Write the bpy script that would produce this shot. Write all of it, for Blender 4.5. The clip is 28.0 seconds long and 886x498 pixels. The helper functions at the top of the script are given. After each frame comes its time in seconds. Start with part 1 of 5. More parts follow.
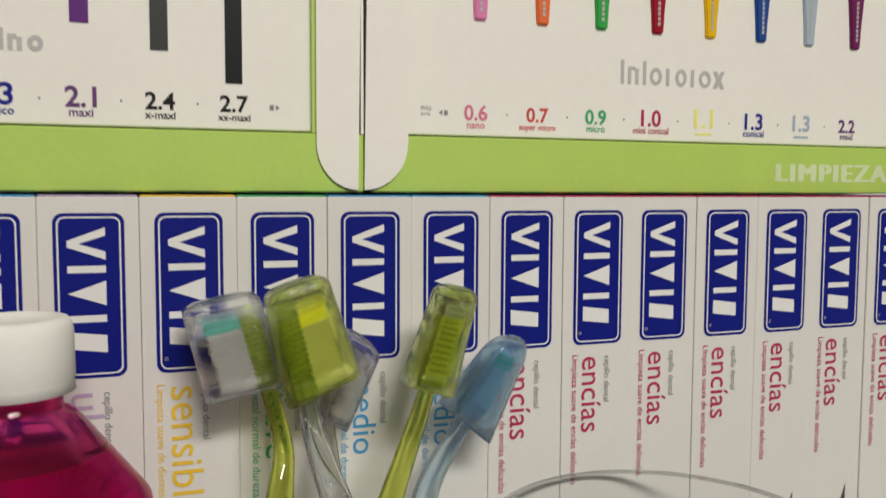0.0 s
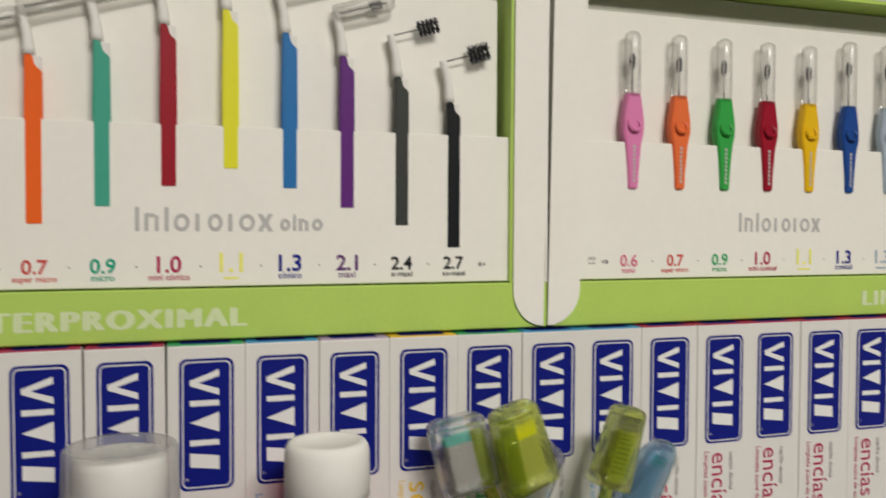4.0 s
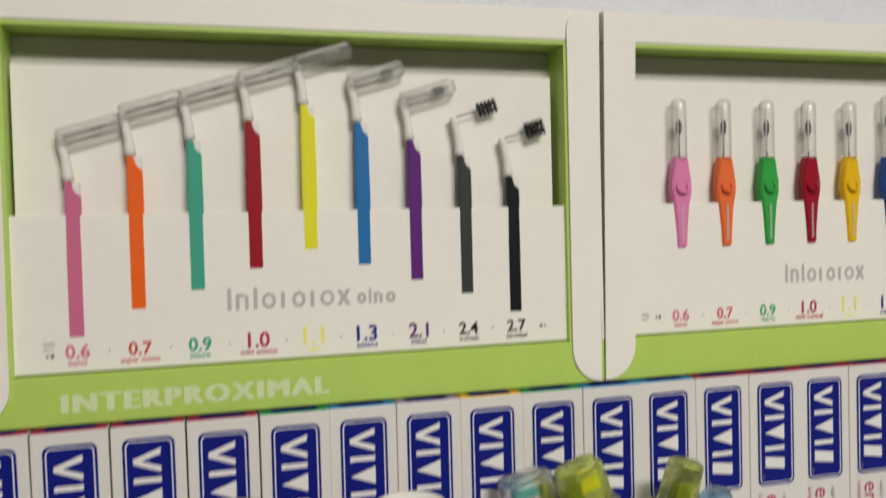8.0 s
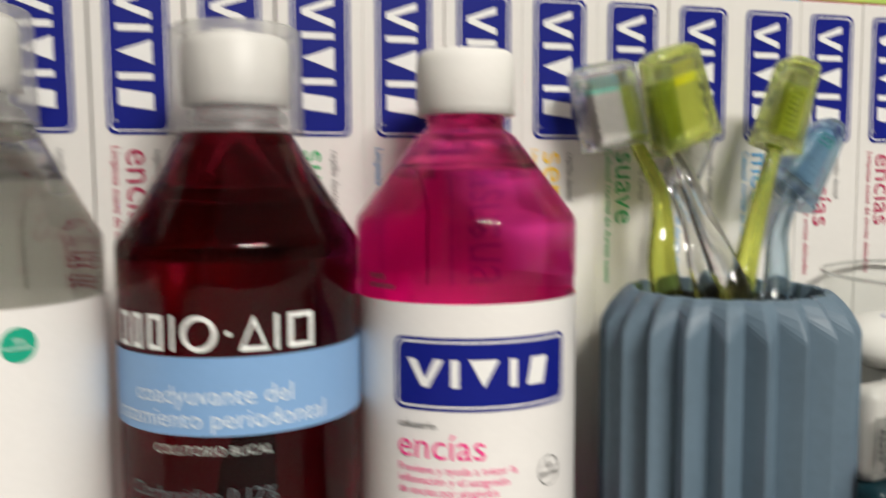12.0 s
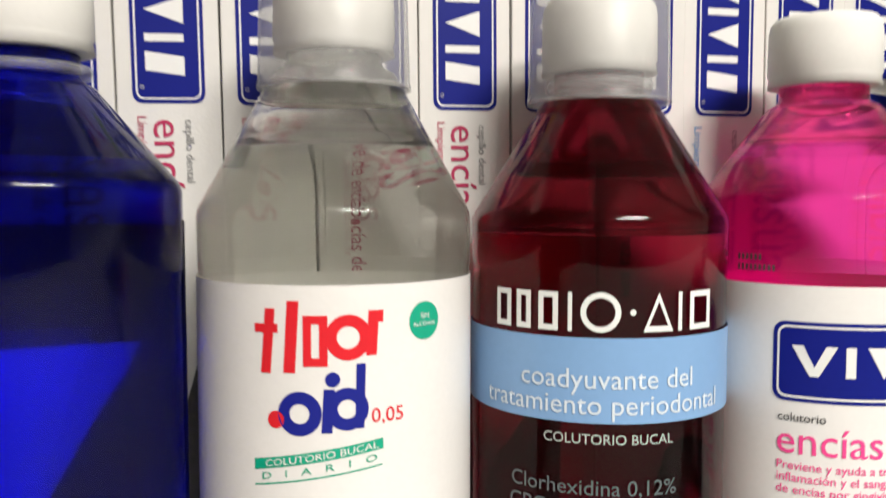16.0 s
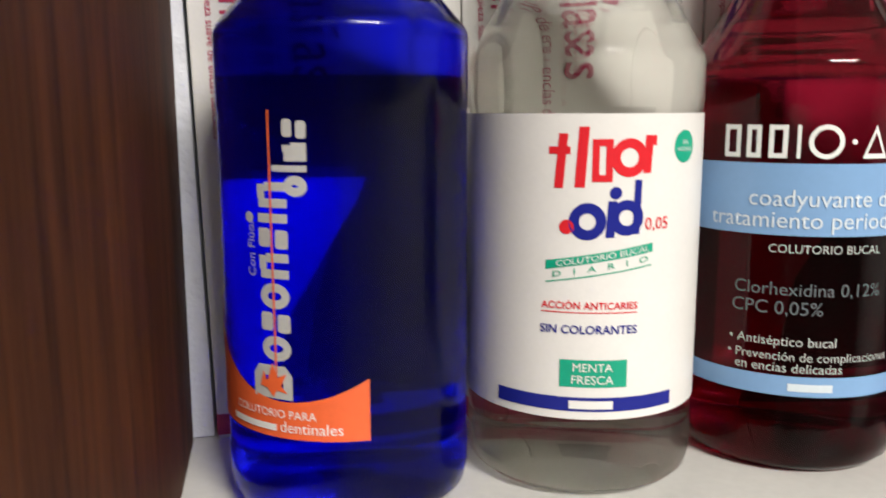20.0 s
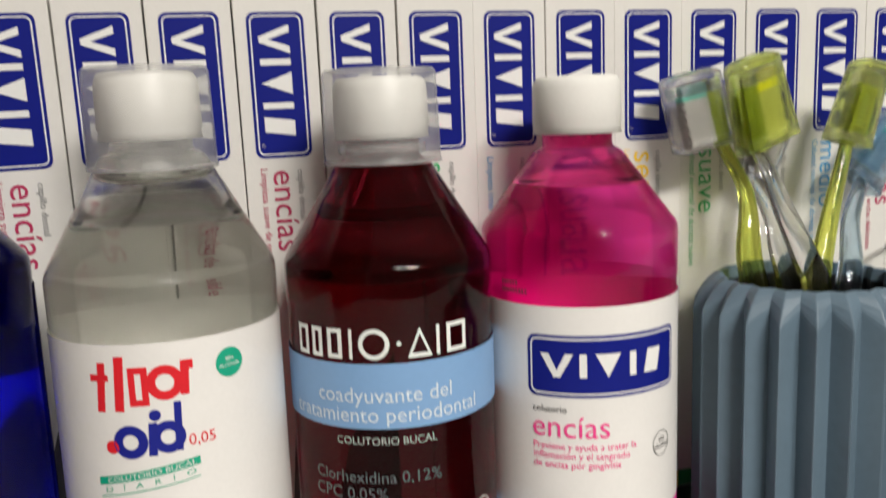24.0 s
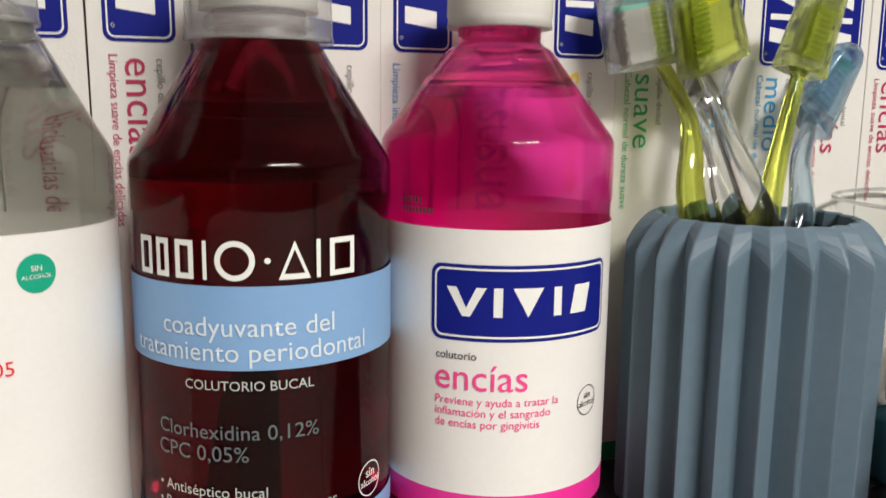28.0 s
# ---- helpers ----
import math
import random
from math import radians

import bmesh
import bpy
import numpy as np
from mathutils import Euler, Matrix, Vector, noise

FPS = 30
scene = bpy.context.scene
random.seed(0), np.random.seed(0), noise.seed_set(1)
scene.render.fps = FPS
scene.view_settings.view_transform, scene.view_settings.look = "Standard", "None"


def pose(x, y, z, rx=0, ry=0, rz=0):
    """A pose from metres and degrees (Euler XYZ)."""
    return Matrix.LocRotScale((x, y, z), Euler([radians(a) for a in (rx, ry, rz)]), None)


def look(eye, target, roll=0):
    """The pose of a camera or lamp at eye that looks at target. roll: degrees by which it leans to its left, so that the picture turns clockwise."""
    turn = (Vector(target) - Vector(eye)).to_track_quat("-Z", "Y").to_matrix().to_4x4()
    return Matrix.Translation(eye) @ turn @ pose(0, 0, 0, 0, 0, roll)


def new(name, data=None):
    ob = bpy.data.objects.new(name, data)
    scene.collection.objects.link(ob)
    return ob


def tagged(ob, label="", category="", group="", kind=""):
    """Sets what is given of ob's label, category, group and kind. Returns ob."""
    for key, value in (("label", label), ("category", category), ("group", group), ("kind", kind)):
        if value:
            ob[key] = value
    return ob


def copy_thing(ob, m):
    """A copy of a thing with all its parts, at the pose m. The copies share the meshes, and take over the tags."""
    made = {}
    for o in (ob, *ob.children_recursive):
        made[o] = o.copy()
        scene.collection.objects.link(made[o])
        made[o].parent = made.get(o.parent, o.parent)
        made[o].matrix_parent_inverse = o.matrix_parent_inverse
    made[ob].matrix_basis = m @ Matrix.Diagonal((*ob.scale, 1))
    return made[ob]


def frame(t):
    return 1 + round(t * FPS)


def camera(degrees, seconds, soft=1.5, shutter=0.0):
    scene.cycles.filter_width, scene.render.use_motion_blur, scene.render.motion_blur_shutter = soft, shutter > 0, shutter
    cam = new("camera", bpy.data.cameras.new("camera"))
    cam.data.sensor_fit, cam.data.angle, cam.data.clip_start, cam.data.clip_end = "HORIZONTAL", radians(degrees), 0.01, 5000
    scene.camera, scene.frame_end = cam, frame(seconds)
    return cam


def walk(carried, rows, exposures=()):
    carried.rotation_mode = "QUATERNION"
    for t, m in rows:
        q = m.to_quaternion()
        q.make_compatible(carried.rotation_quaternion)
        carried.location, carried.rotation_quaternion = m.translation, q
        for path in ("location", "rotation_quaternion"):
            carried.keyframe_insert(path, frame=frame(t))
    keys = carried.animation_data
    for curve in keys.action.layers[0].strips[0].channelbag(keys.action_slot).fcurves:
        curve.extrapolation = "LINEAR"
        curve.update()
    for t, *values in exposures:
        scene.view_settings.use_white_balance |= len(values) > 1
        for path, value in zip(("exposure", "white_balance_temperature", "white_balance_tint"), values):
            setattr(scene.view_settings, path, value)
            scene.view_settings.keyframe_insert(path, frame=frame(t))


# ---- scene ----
cam = camera(55.4, 28.0, soft=1.5, shutter=0.6)
METRES, EYE, TILT, LEAN, TURN = 1.13, 0.218, 3.25, 0.7, -20.2
ROWS = [
    (0.0, 0.0, 0.0, 0.0, 0.12, -7.36, -0.94),
    (0.5, -0.0002, 0.0103, -0.0106, -0.18, -7.87, -0.75),
    (1.0, 0.0022, 0.0087, -0.0132, 0.08, -8.37, -0.89),
    (1.5, -0.0034, 0.0069, -0.008, 0.09, -8.21, -1.24),
    (2.0, -0.0039, 0.0078, -0.01, -0.14, -8.1, -1.48),
    (2.5, -0.0047, -0.0032, -0.0094, -0.53, -8.28, -1.49),
    (3.0, -0.0177, -0.0308, 0.0089, -0.54, -7.79, -1.51),
    (3.5, -0.0396, -0.0611, 0.0288, 0.09, -6.62, -1.59),
    (4.0, -0.0574, -0.0728, 0.0437, 1.82, -4.99, -0.85),
    (4.5, -0.0635, -0.0704, 0.0497, 3.31, -4.84, -0.42),
    (6.5, -0.0692, -0.0753, 0.0534, 4.85, -5.06, -0.8),
    (7.0, -0.0679, -0.0851, 0.0803, 4.09, -3.22, -0.21),
    (7.5, -0.0658, -0.0924, 0.085, 3.81, -2.97, 0.92),
    (8.0, -0.0676, -0.0957, 0.0716, 4.14, -4.77, 1.01),
    (8.5, -0.0725, -0.0971, 0.0387, 4.46, -6.29, 1.16),
    (9.0, -0.0671, -0.0903, 0.0187, 4.1, -7.26, 0.98),
    (9.5, -0.0675, -0.072, -0.0138, 3.75, -8.45, 0.55),
    (10.0, -0.063, -0.0659, -0.0435, 3.57, -9.34, 0.55),
    (10.5, -0.0597, -0.0621, -0.0671, 2.98, -10.02, 0.8),
    (11.0, -0.0582, -0.0372, -0.0896, 2.78, -9.93, 0.87),
    (11.5, -0.0622, -0.0388, -0.0847, 3.06, -9.24, 0.27),
    (12.0, -0.0913, -0.0474, -0.0658, 4.15, -7.94, -0.28),
    (12.5, -0.1196, -0.063, -0.0531, 5.88, -7.12, -0.73),
    (13.0, -0.1559, -0.0671, -0.0571, 7.82, -7.04, -0.65),
    (13.5, -0.1765, -0.0668, -0.0692, 9.42, -7.99, -0.27),
    (15.5, -0.1702, -0.0314, -0.1049, 8.98, -8.31, 0.64),
    (16.0, -0.1698, -0.0425, -0.0778, 8.19, -6.79, -0.23),
    (16.5, -0.1912, -0.0618, -0.074, 8.3, -5.94, -1.09),
    (17.0, -0.2174, -0.0654, -0.086, 9.56, -6.67, -0.97),
    (17.5, -0.2351, -0.0532, -0.1016, 10.08, -7.15, -0.5),
    (18.0, -0.2305, -0.0534, -0.1061, 9.51, -7.18, -0.03),
    (18.5, -0.2333, -0.0518, -0.1039, 9.11, -6.91, 0.09),
    (19.0, -0.2291, -0.0598, -0.1023, 8.86, -7.17, -0.11),
    (19.5, -0.2259, -0.0748, -0.101, 9.1, -10.71, -0.76),
    (20.0, -0.2262, -0.0873, -0.0924, 8.47, -12.68, -0.08),
    (20.5, -0.2453, -0.0775, -0.0861, 7.94, -9.52, -0.24),
    (22.5, -0.2049, -0.0768, -0.0599, 5.37, -6.5, -1.1),
    (23.0, -0.1724, -0.0763, -0.0468, 4.62, -6.64, -1.38),
    (23.5, -0.1428, -0.0779, -0.0367, 4.22, -7.78, -0.53),
    (24.0, -0.1232, -0.0775, -0.0376, 4.5, -12.6, 1.71),
    (24.5, -0.1199, -0.0771, -0.0435, 4.75, -15.07, 2.55),
    (25.0, -0.1164, -0.0683, -0.0487, 4.56, -14.6, 2.69),
    (25.5, -0.1047, -0.0693, -0.0474, 4.0, -13.64, 2.88),
    (26.0, -0.1046, -0.0705, -0.0449, 3.83, -14.5, 2.55),
    (26.5, -0.1075, -0.065, -0.0472, 3.93, -14.79, 1.95),
    (27.0, -0.1143, -0.0513, -0.0629, 3.75, -14.26, 1.05),
    (27.5, -0.1115, -0.0474, -0.0632, 1.61, -12.72, 0.02),
    (28.0, -0.1204, -0.0361, -0.0697, -0.73, -12.66, -1.44),
]
EXPOSURES = [(0, -0.08), (1, 0.10), (2, -0.02), (3, 0.0), (4, -0.10), (7, 0.02), (8, -0.08), (9.5, 0.18), (10, 0.30), (11, 0.44), (12, 0.40), (13, 0.42), (16, 0.74), (17, 0.64), (18, 0.76), (20, 0.72), (22.5, 0.58), (24, 0.36), (25, 0.46), (26, 0.38), (26.5, 0.2), (27, 0.24), (28, 0.47)]
walk(cam, [(t, pose(0, 0, EYE, TILT, LEAN, TURN) @ pose(METRES * x, METRES * y, METRES * z, 90 + pitch, roll, yaw)) for t, x, y, z, yaw, pitch, roll in ROWS], EXPOSURES)

# ---- light ----
world = bpy.data.worlds.new("world")
scene.world = world
world.use_nodes = True
world.node_tree.nodes["Background"].inputs[0].default_value = (1.0, 0.96, 0.90, 1)
world.node_tree.nodes["Background"].inputs[1].default_value = 0.25
scene.view_settings.exposure = 0.0


def area_lamp(name, eye, target, sx, sy, power, colour):
    data = bpy.data.lights.new(name, "AREA")
    data.shape, data.size, data.size_y, data.energy, data.color = "RECTANGLE", sx, sy, power, colour
    ob = new(name, data)
    ob.matrix_world = look(eye, target)
    return ob


LAMP = (0.15, -0.93, 1.04)
area_lamp("ceiling_light_glow", (LAMP[0], LAMP[1], LAMP[2] - 0.012), (LAMP[0], LAMP[1], 0.0), 0.60, 0.30, 30.0, (1.0, 0.95, 0.88))


# ---- materials ----
def material(name):
    m = bpy.data.materials.new(name)
    m.use_nodes = True
    return m, m.node_tree.nodes, m.node_tree.links, m.node_tree.nodes["Principled BSDF"]


def paint(name, colour, rough=0.5, metal=0.0, grain=0.06, scale=60.0, bump=0.0, bump_scale=400.0, coat=0.0, stretch=(1, 1, 1), clear=0.0, spec=0.5):
    """A surface with two scales of tone variation and a fine relief."""
    m, nodes, links, b = material(name)
    co = nodes.new("ShaderNodeTexCoord")
    mp = nodes.new("ShaderNodeMapping")
    mp.inputs["Scale"].default_value = stretch
    links.new(co.outputs["Object"], mp.inputs["Vector"])
    n1, n2 = nodes.new("ShaderNodeTexNoise"), nodes.new("ShaderNodeTexNoise")
    n1.inputs["Scale"].default_value, n2.inputs["Scale"].default_value = scale, scale * 9
    n1.inputs["Detail"].default_value = 4
    for n in (n1, n2):
        links.new(mp.outputs[0], n.inputs["Vector"])
    mix = nodes.new("ShaderNodeMath")
    mix.operation = "ADD"
    links.new(n1.outputs["Fac"], mix.inputs[0])
    links.new(n2.outputs["Fac"], mix.inputs[1])
    ramp = nodes.new("ShaderNodeMapRange")
    ramp.inputs["From Min"].default_value, ramp.inputs["From Max"].default_value = 0.6, 1.4
    ramp.inputs["To Min"].default_value, ramp.inputs["To Max"].default_value = 1 - grain, 1 + grain
    links.new(mix.outputs[0], ramp.inputs["Value"])
    mul = nodes.new("ShaderNodeVectorMath")
    mul.operation = "SCALE"
    mul.inputs[0].default_value = colour
    links.new(ramp.outputs[0], mul.inputs["Scale"])
    links.new(mul.outputs[0], b.inputs["Base Color"])
    b.inputs["Roughness"].default_value, b.inputs["Metallic"].default_value = rough, metal
    b.inputs["Specular IOR Level"].default_value = spec
    if coat:
        b.inputs["Coat Weight"].default_value, b.inputs["Coat Roughness"].default_value = coat, 0.08
    if clear:
        b.inputs["Transmission Weight"].default_value = clear
    if bump:
        n3, bp = nodes.new("ShaderNodeTexNoise"), nodes.new("ShaderNodeBump")
        n3.inputs["Scale"].default_value, n3.inputs["Detail"].default_value = bump_scale, 5
        bp.inputs["Strength"].default_value, bp.inputs["Distance"].default_value = bump, 0.002
        links.new(mp.outputs[0], n3.inputs["Vector"])
        links.new(n3.outputs["Fac"], bp.inputs["Height"])
        links.new(bp.outputs[0], b.inputs["Normal"])
    return m


def glass(name, colour, ior=1.45, rough=0.0, straight=0.0, coat=0.0, spec=0.5):
    """Clear tinted stuff; straight: the share of light that goes through unbent; coat: a sharp gloss over a blurred inside."""
    m, nodes, links, b = material(name)
    if straight:
        out, see, mix = nodes["Material Output"], nodes.new("ShaderNodeBsdfTransparent"), nodes.new("ShaderNodeMixShader")
        see.inputs["Color"].default_value = (*[math.sqrt(c) for c in colour], 1)
        mix.inputs[0].default_value = straight
        links.new(b.outputs[0], mix.inputs[1])
        links.new(see.outputs[0], mix.inputs[2])
        links.new(mix.outputs[0], out.inputs["Surface"])
    b.inputs["Base Color"].default_value = (*colour, 1)
    b.inputs["Transmission Weight"].default_value = 1.0
    b.inputs["IOR"].default_value, b.inputs["Roughness"].default_value = ior, rough
    b.inputs["Specular IOR Level"].default_value = spec
    if coat:
        b.inputs["Coat Weight"].default_value, b.inputs["Coat Roughness"].default_value = coat, 0.015
    return m


def thin(name, tint, haze=0.0, rough=0.05, gloss=1.0, moulded=True):
    """A thin clear or milky wall: tinted see-through plastic with a glossy skin."""
    m, nodes, links, b = material(name)
    out = nodes["Material Output"]
    nodes.remove(b)
    see, milk, skin = nodes.new("ShaderNodeBsdfTransparent"), nodes.new("ShaderNodeBsdfDiffuse"), nodes.new("ShaderNodeBsdfGlossy")
    see.inputs["Color"].default_value = (*tint, 1)
    milk.inputs["Color"].default_value = (*[min(0.85, 1.1 * c) for c in tint], 1)
    skin.inputs["Roughness"].default_value = rough
    co, n = nodes.new("ShaderNodeTexCoord"), nodes.new("ShaderNodeTexNoise")
    n.inputs["Scale"].default_value = 180
    links.new(co.outputs["Object"], n.inputs["Vector"])
    cloud = nodes.new("ShaderNodeMapRange")
    cloud.inputs["To Min"].default_value, cloud.inputs["To Max"].default_value = haze * 0.6, haze * 1.4
    links.new(n.outputs["Fac"], cloud.inputs["Value"])
    m1, m2 = nodes.new("ShaderNodeMixShader"), nodes.new("ShaderNodeMixShader")
    links.new(cloud.outputs[0], m1.inputs[0])
    links.new(see.outputs[0], m1.inputs[1])
    links.new(milk.outputs[0], m1.inputs[2])
    # gloss that grows towards the edges: strongly on thick moulded walls, gently on blown glass and film
    sc = nodes.new("ShaderNodeMath")
    if moulded:
        fr = nodes.new("ShaderNodeFresnel")
        fr.inputs["IOR"].default_value = 1.5
        sc.operation = "MULTIPLY"
        sc.inputs[1].default_value = gloss
        links.new(fr.outputs[0], sc.inputs[0])
    else:
        fr, pw = nodes.new("ShaderNodeLayerWeight"), nodes.new("ShaderNodeMath")
        pw.operation, sc.operation = "POWER", "MULTIPLY_ADD"
        pw.inputs[1].default_value = 3.5
        sc.inputs[1].default_value, sc.inputs[2].default_value = 0.85 * gloss, 0.05 * gloss
        links.new(fr.outputs["Facing"], pw.inputs[0])
        links.new(pw.outputs[0], sc.inputs[0])
    links.new(sc.outputs[0], m2.inputs[0])
    links.new(m1.outputs[0], m2.inputs[1])
    links.new(skin.outputs[0], m2.inputs[2])
    links.new(m2.outputs[0], out.inputs["Surface"])
    return m


def wood_material(name, dark, light):
    m, nodes, links, b = material(name)
    co, mp = nodes.new("ShaderNodeTexCoord"), nodes.new("ShaderNodeMapping")
    mp.inputs["Scale"].default_value = (60, 60, 3.0)
    links.new(co.outputs["Object"], mp.inputs["Vector"])
    n1, n2 = nodes.new("ShaderNodeTexNoise"), nodes.new("ShaderNodeTexNoise")
    n1.inputs["Scale"].default_value, n1.inputs["Detail"].default_value, n1.inputs["Distortion"].default_value = 1.2, 8, 1.5
    n2.inputs["Scale"].default_value, n2.inputs["Detail"].default_value = 9.0, 6
    for n in (n1, n2):
        links.new(mp.outputs[0], n.inputs["Vector"])
    add = nodes.new("ShaderNodeMath")
    add.operation = "MULTIPLY"
    links.new(n1.outputs["Fac"], add.inputs[0])
    links.new(n2.outputs["Fac"], add.inputs[1])
    ramp = nodes.new("ShaderNodeValToRGB")
    ramp.color_ramp.elements[0].position, ramp.color_ramp.elements[0].color = 0.14, (*dark, 1)
    ramp.color_ramp.elements[1].position, ramp.color_ramp.elements[1].color = 0.40, (*light, 1)
    links.new(add.outputs[0], ramp.inputs["Fac"])
    links.new(ramp.outputs["Color"], b.inputs["Base Color"])
    b.inputs["Roughness"].default_value = 0.6
    b.inputs["Specular IOR Level"].default_value = 0.10
    bp = nodes.new("ShaderNodeBump")
    bp.inputs["Strength"].default_value, bp.inputs["Distance"].default_value = 0.25, 0.001
    links.new(n2.outputs["Fac"], bp.inputs["Height"])
    links.new(bp.outputs[0], b.inputs["Normal"])
    return m


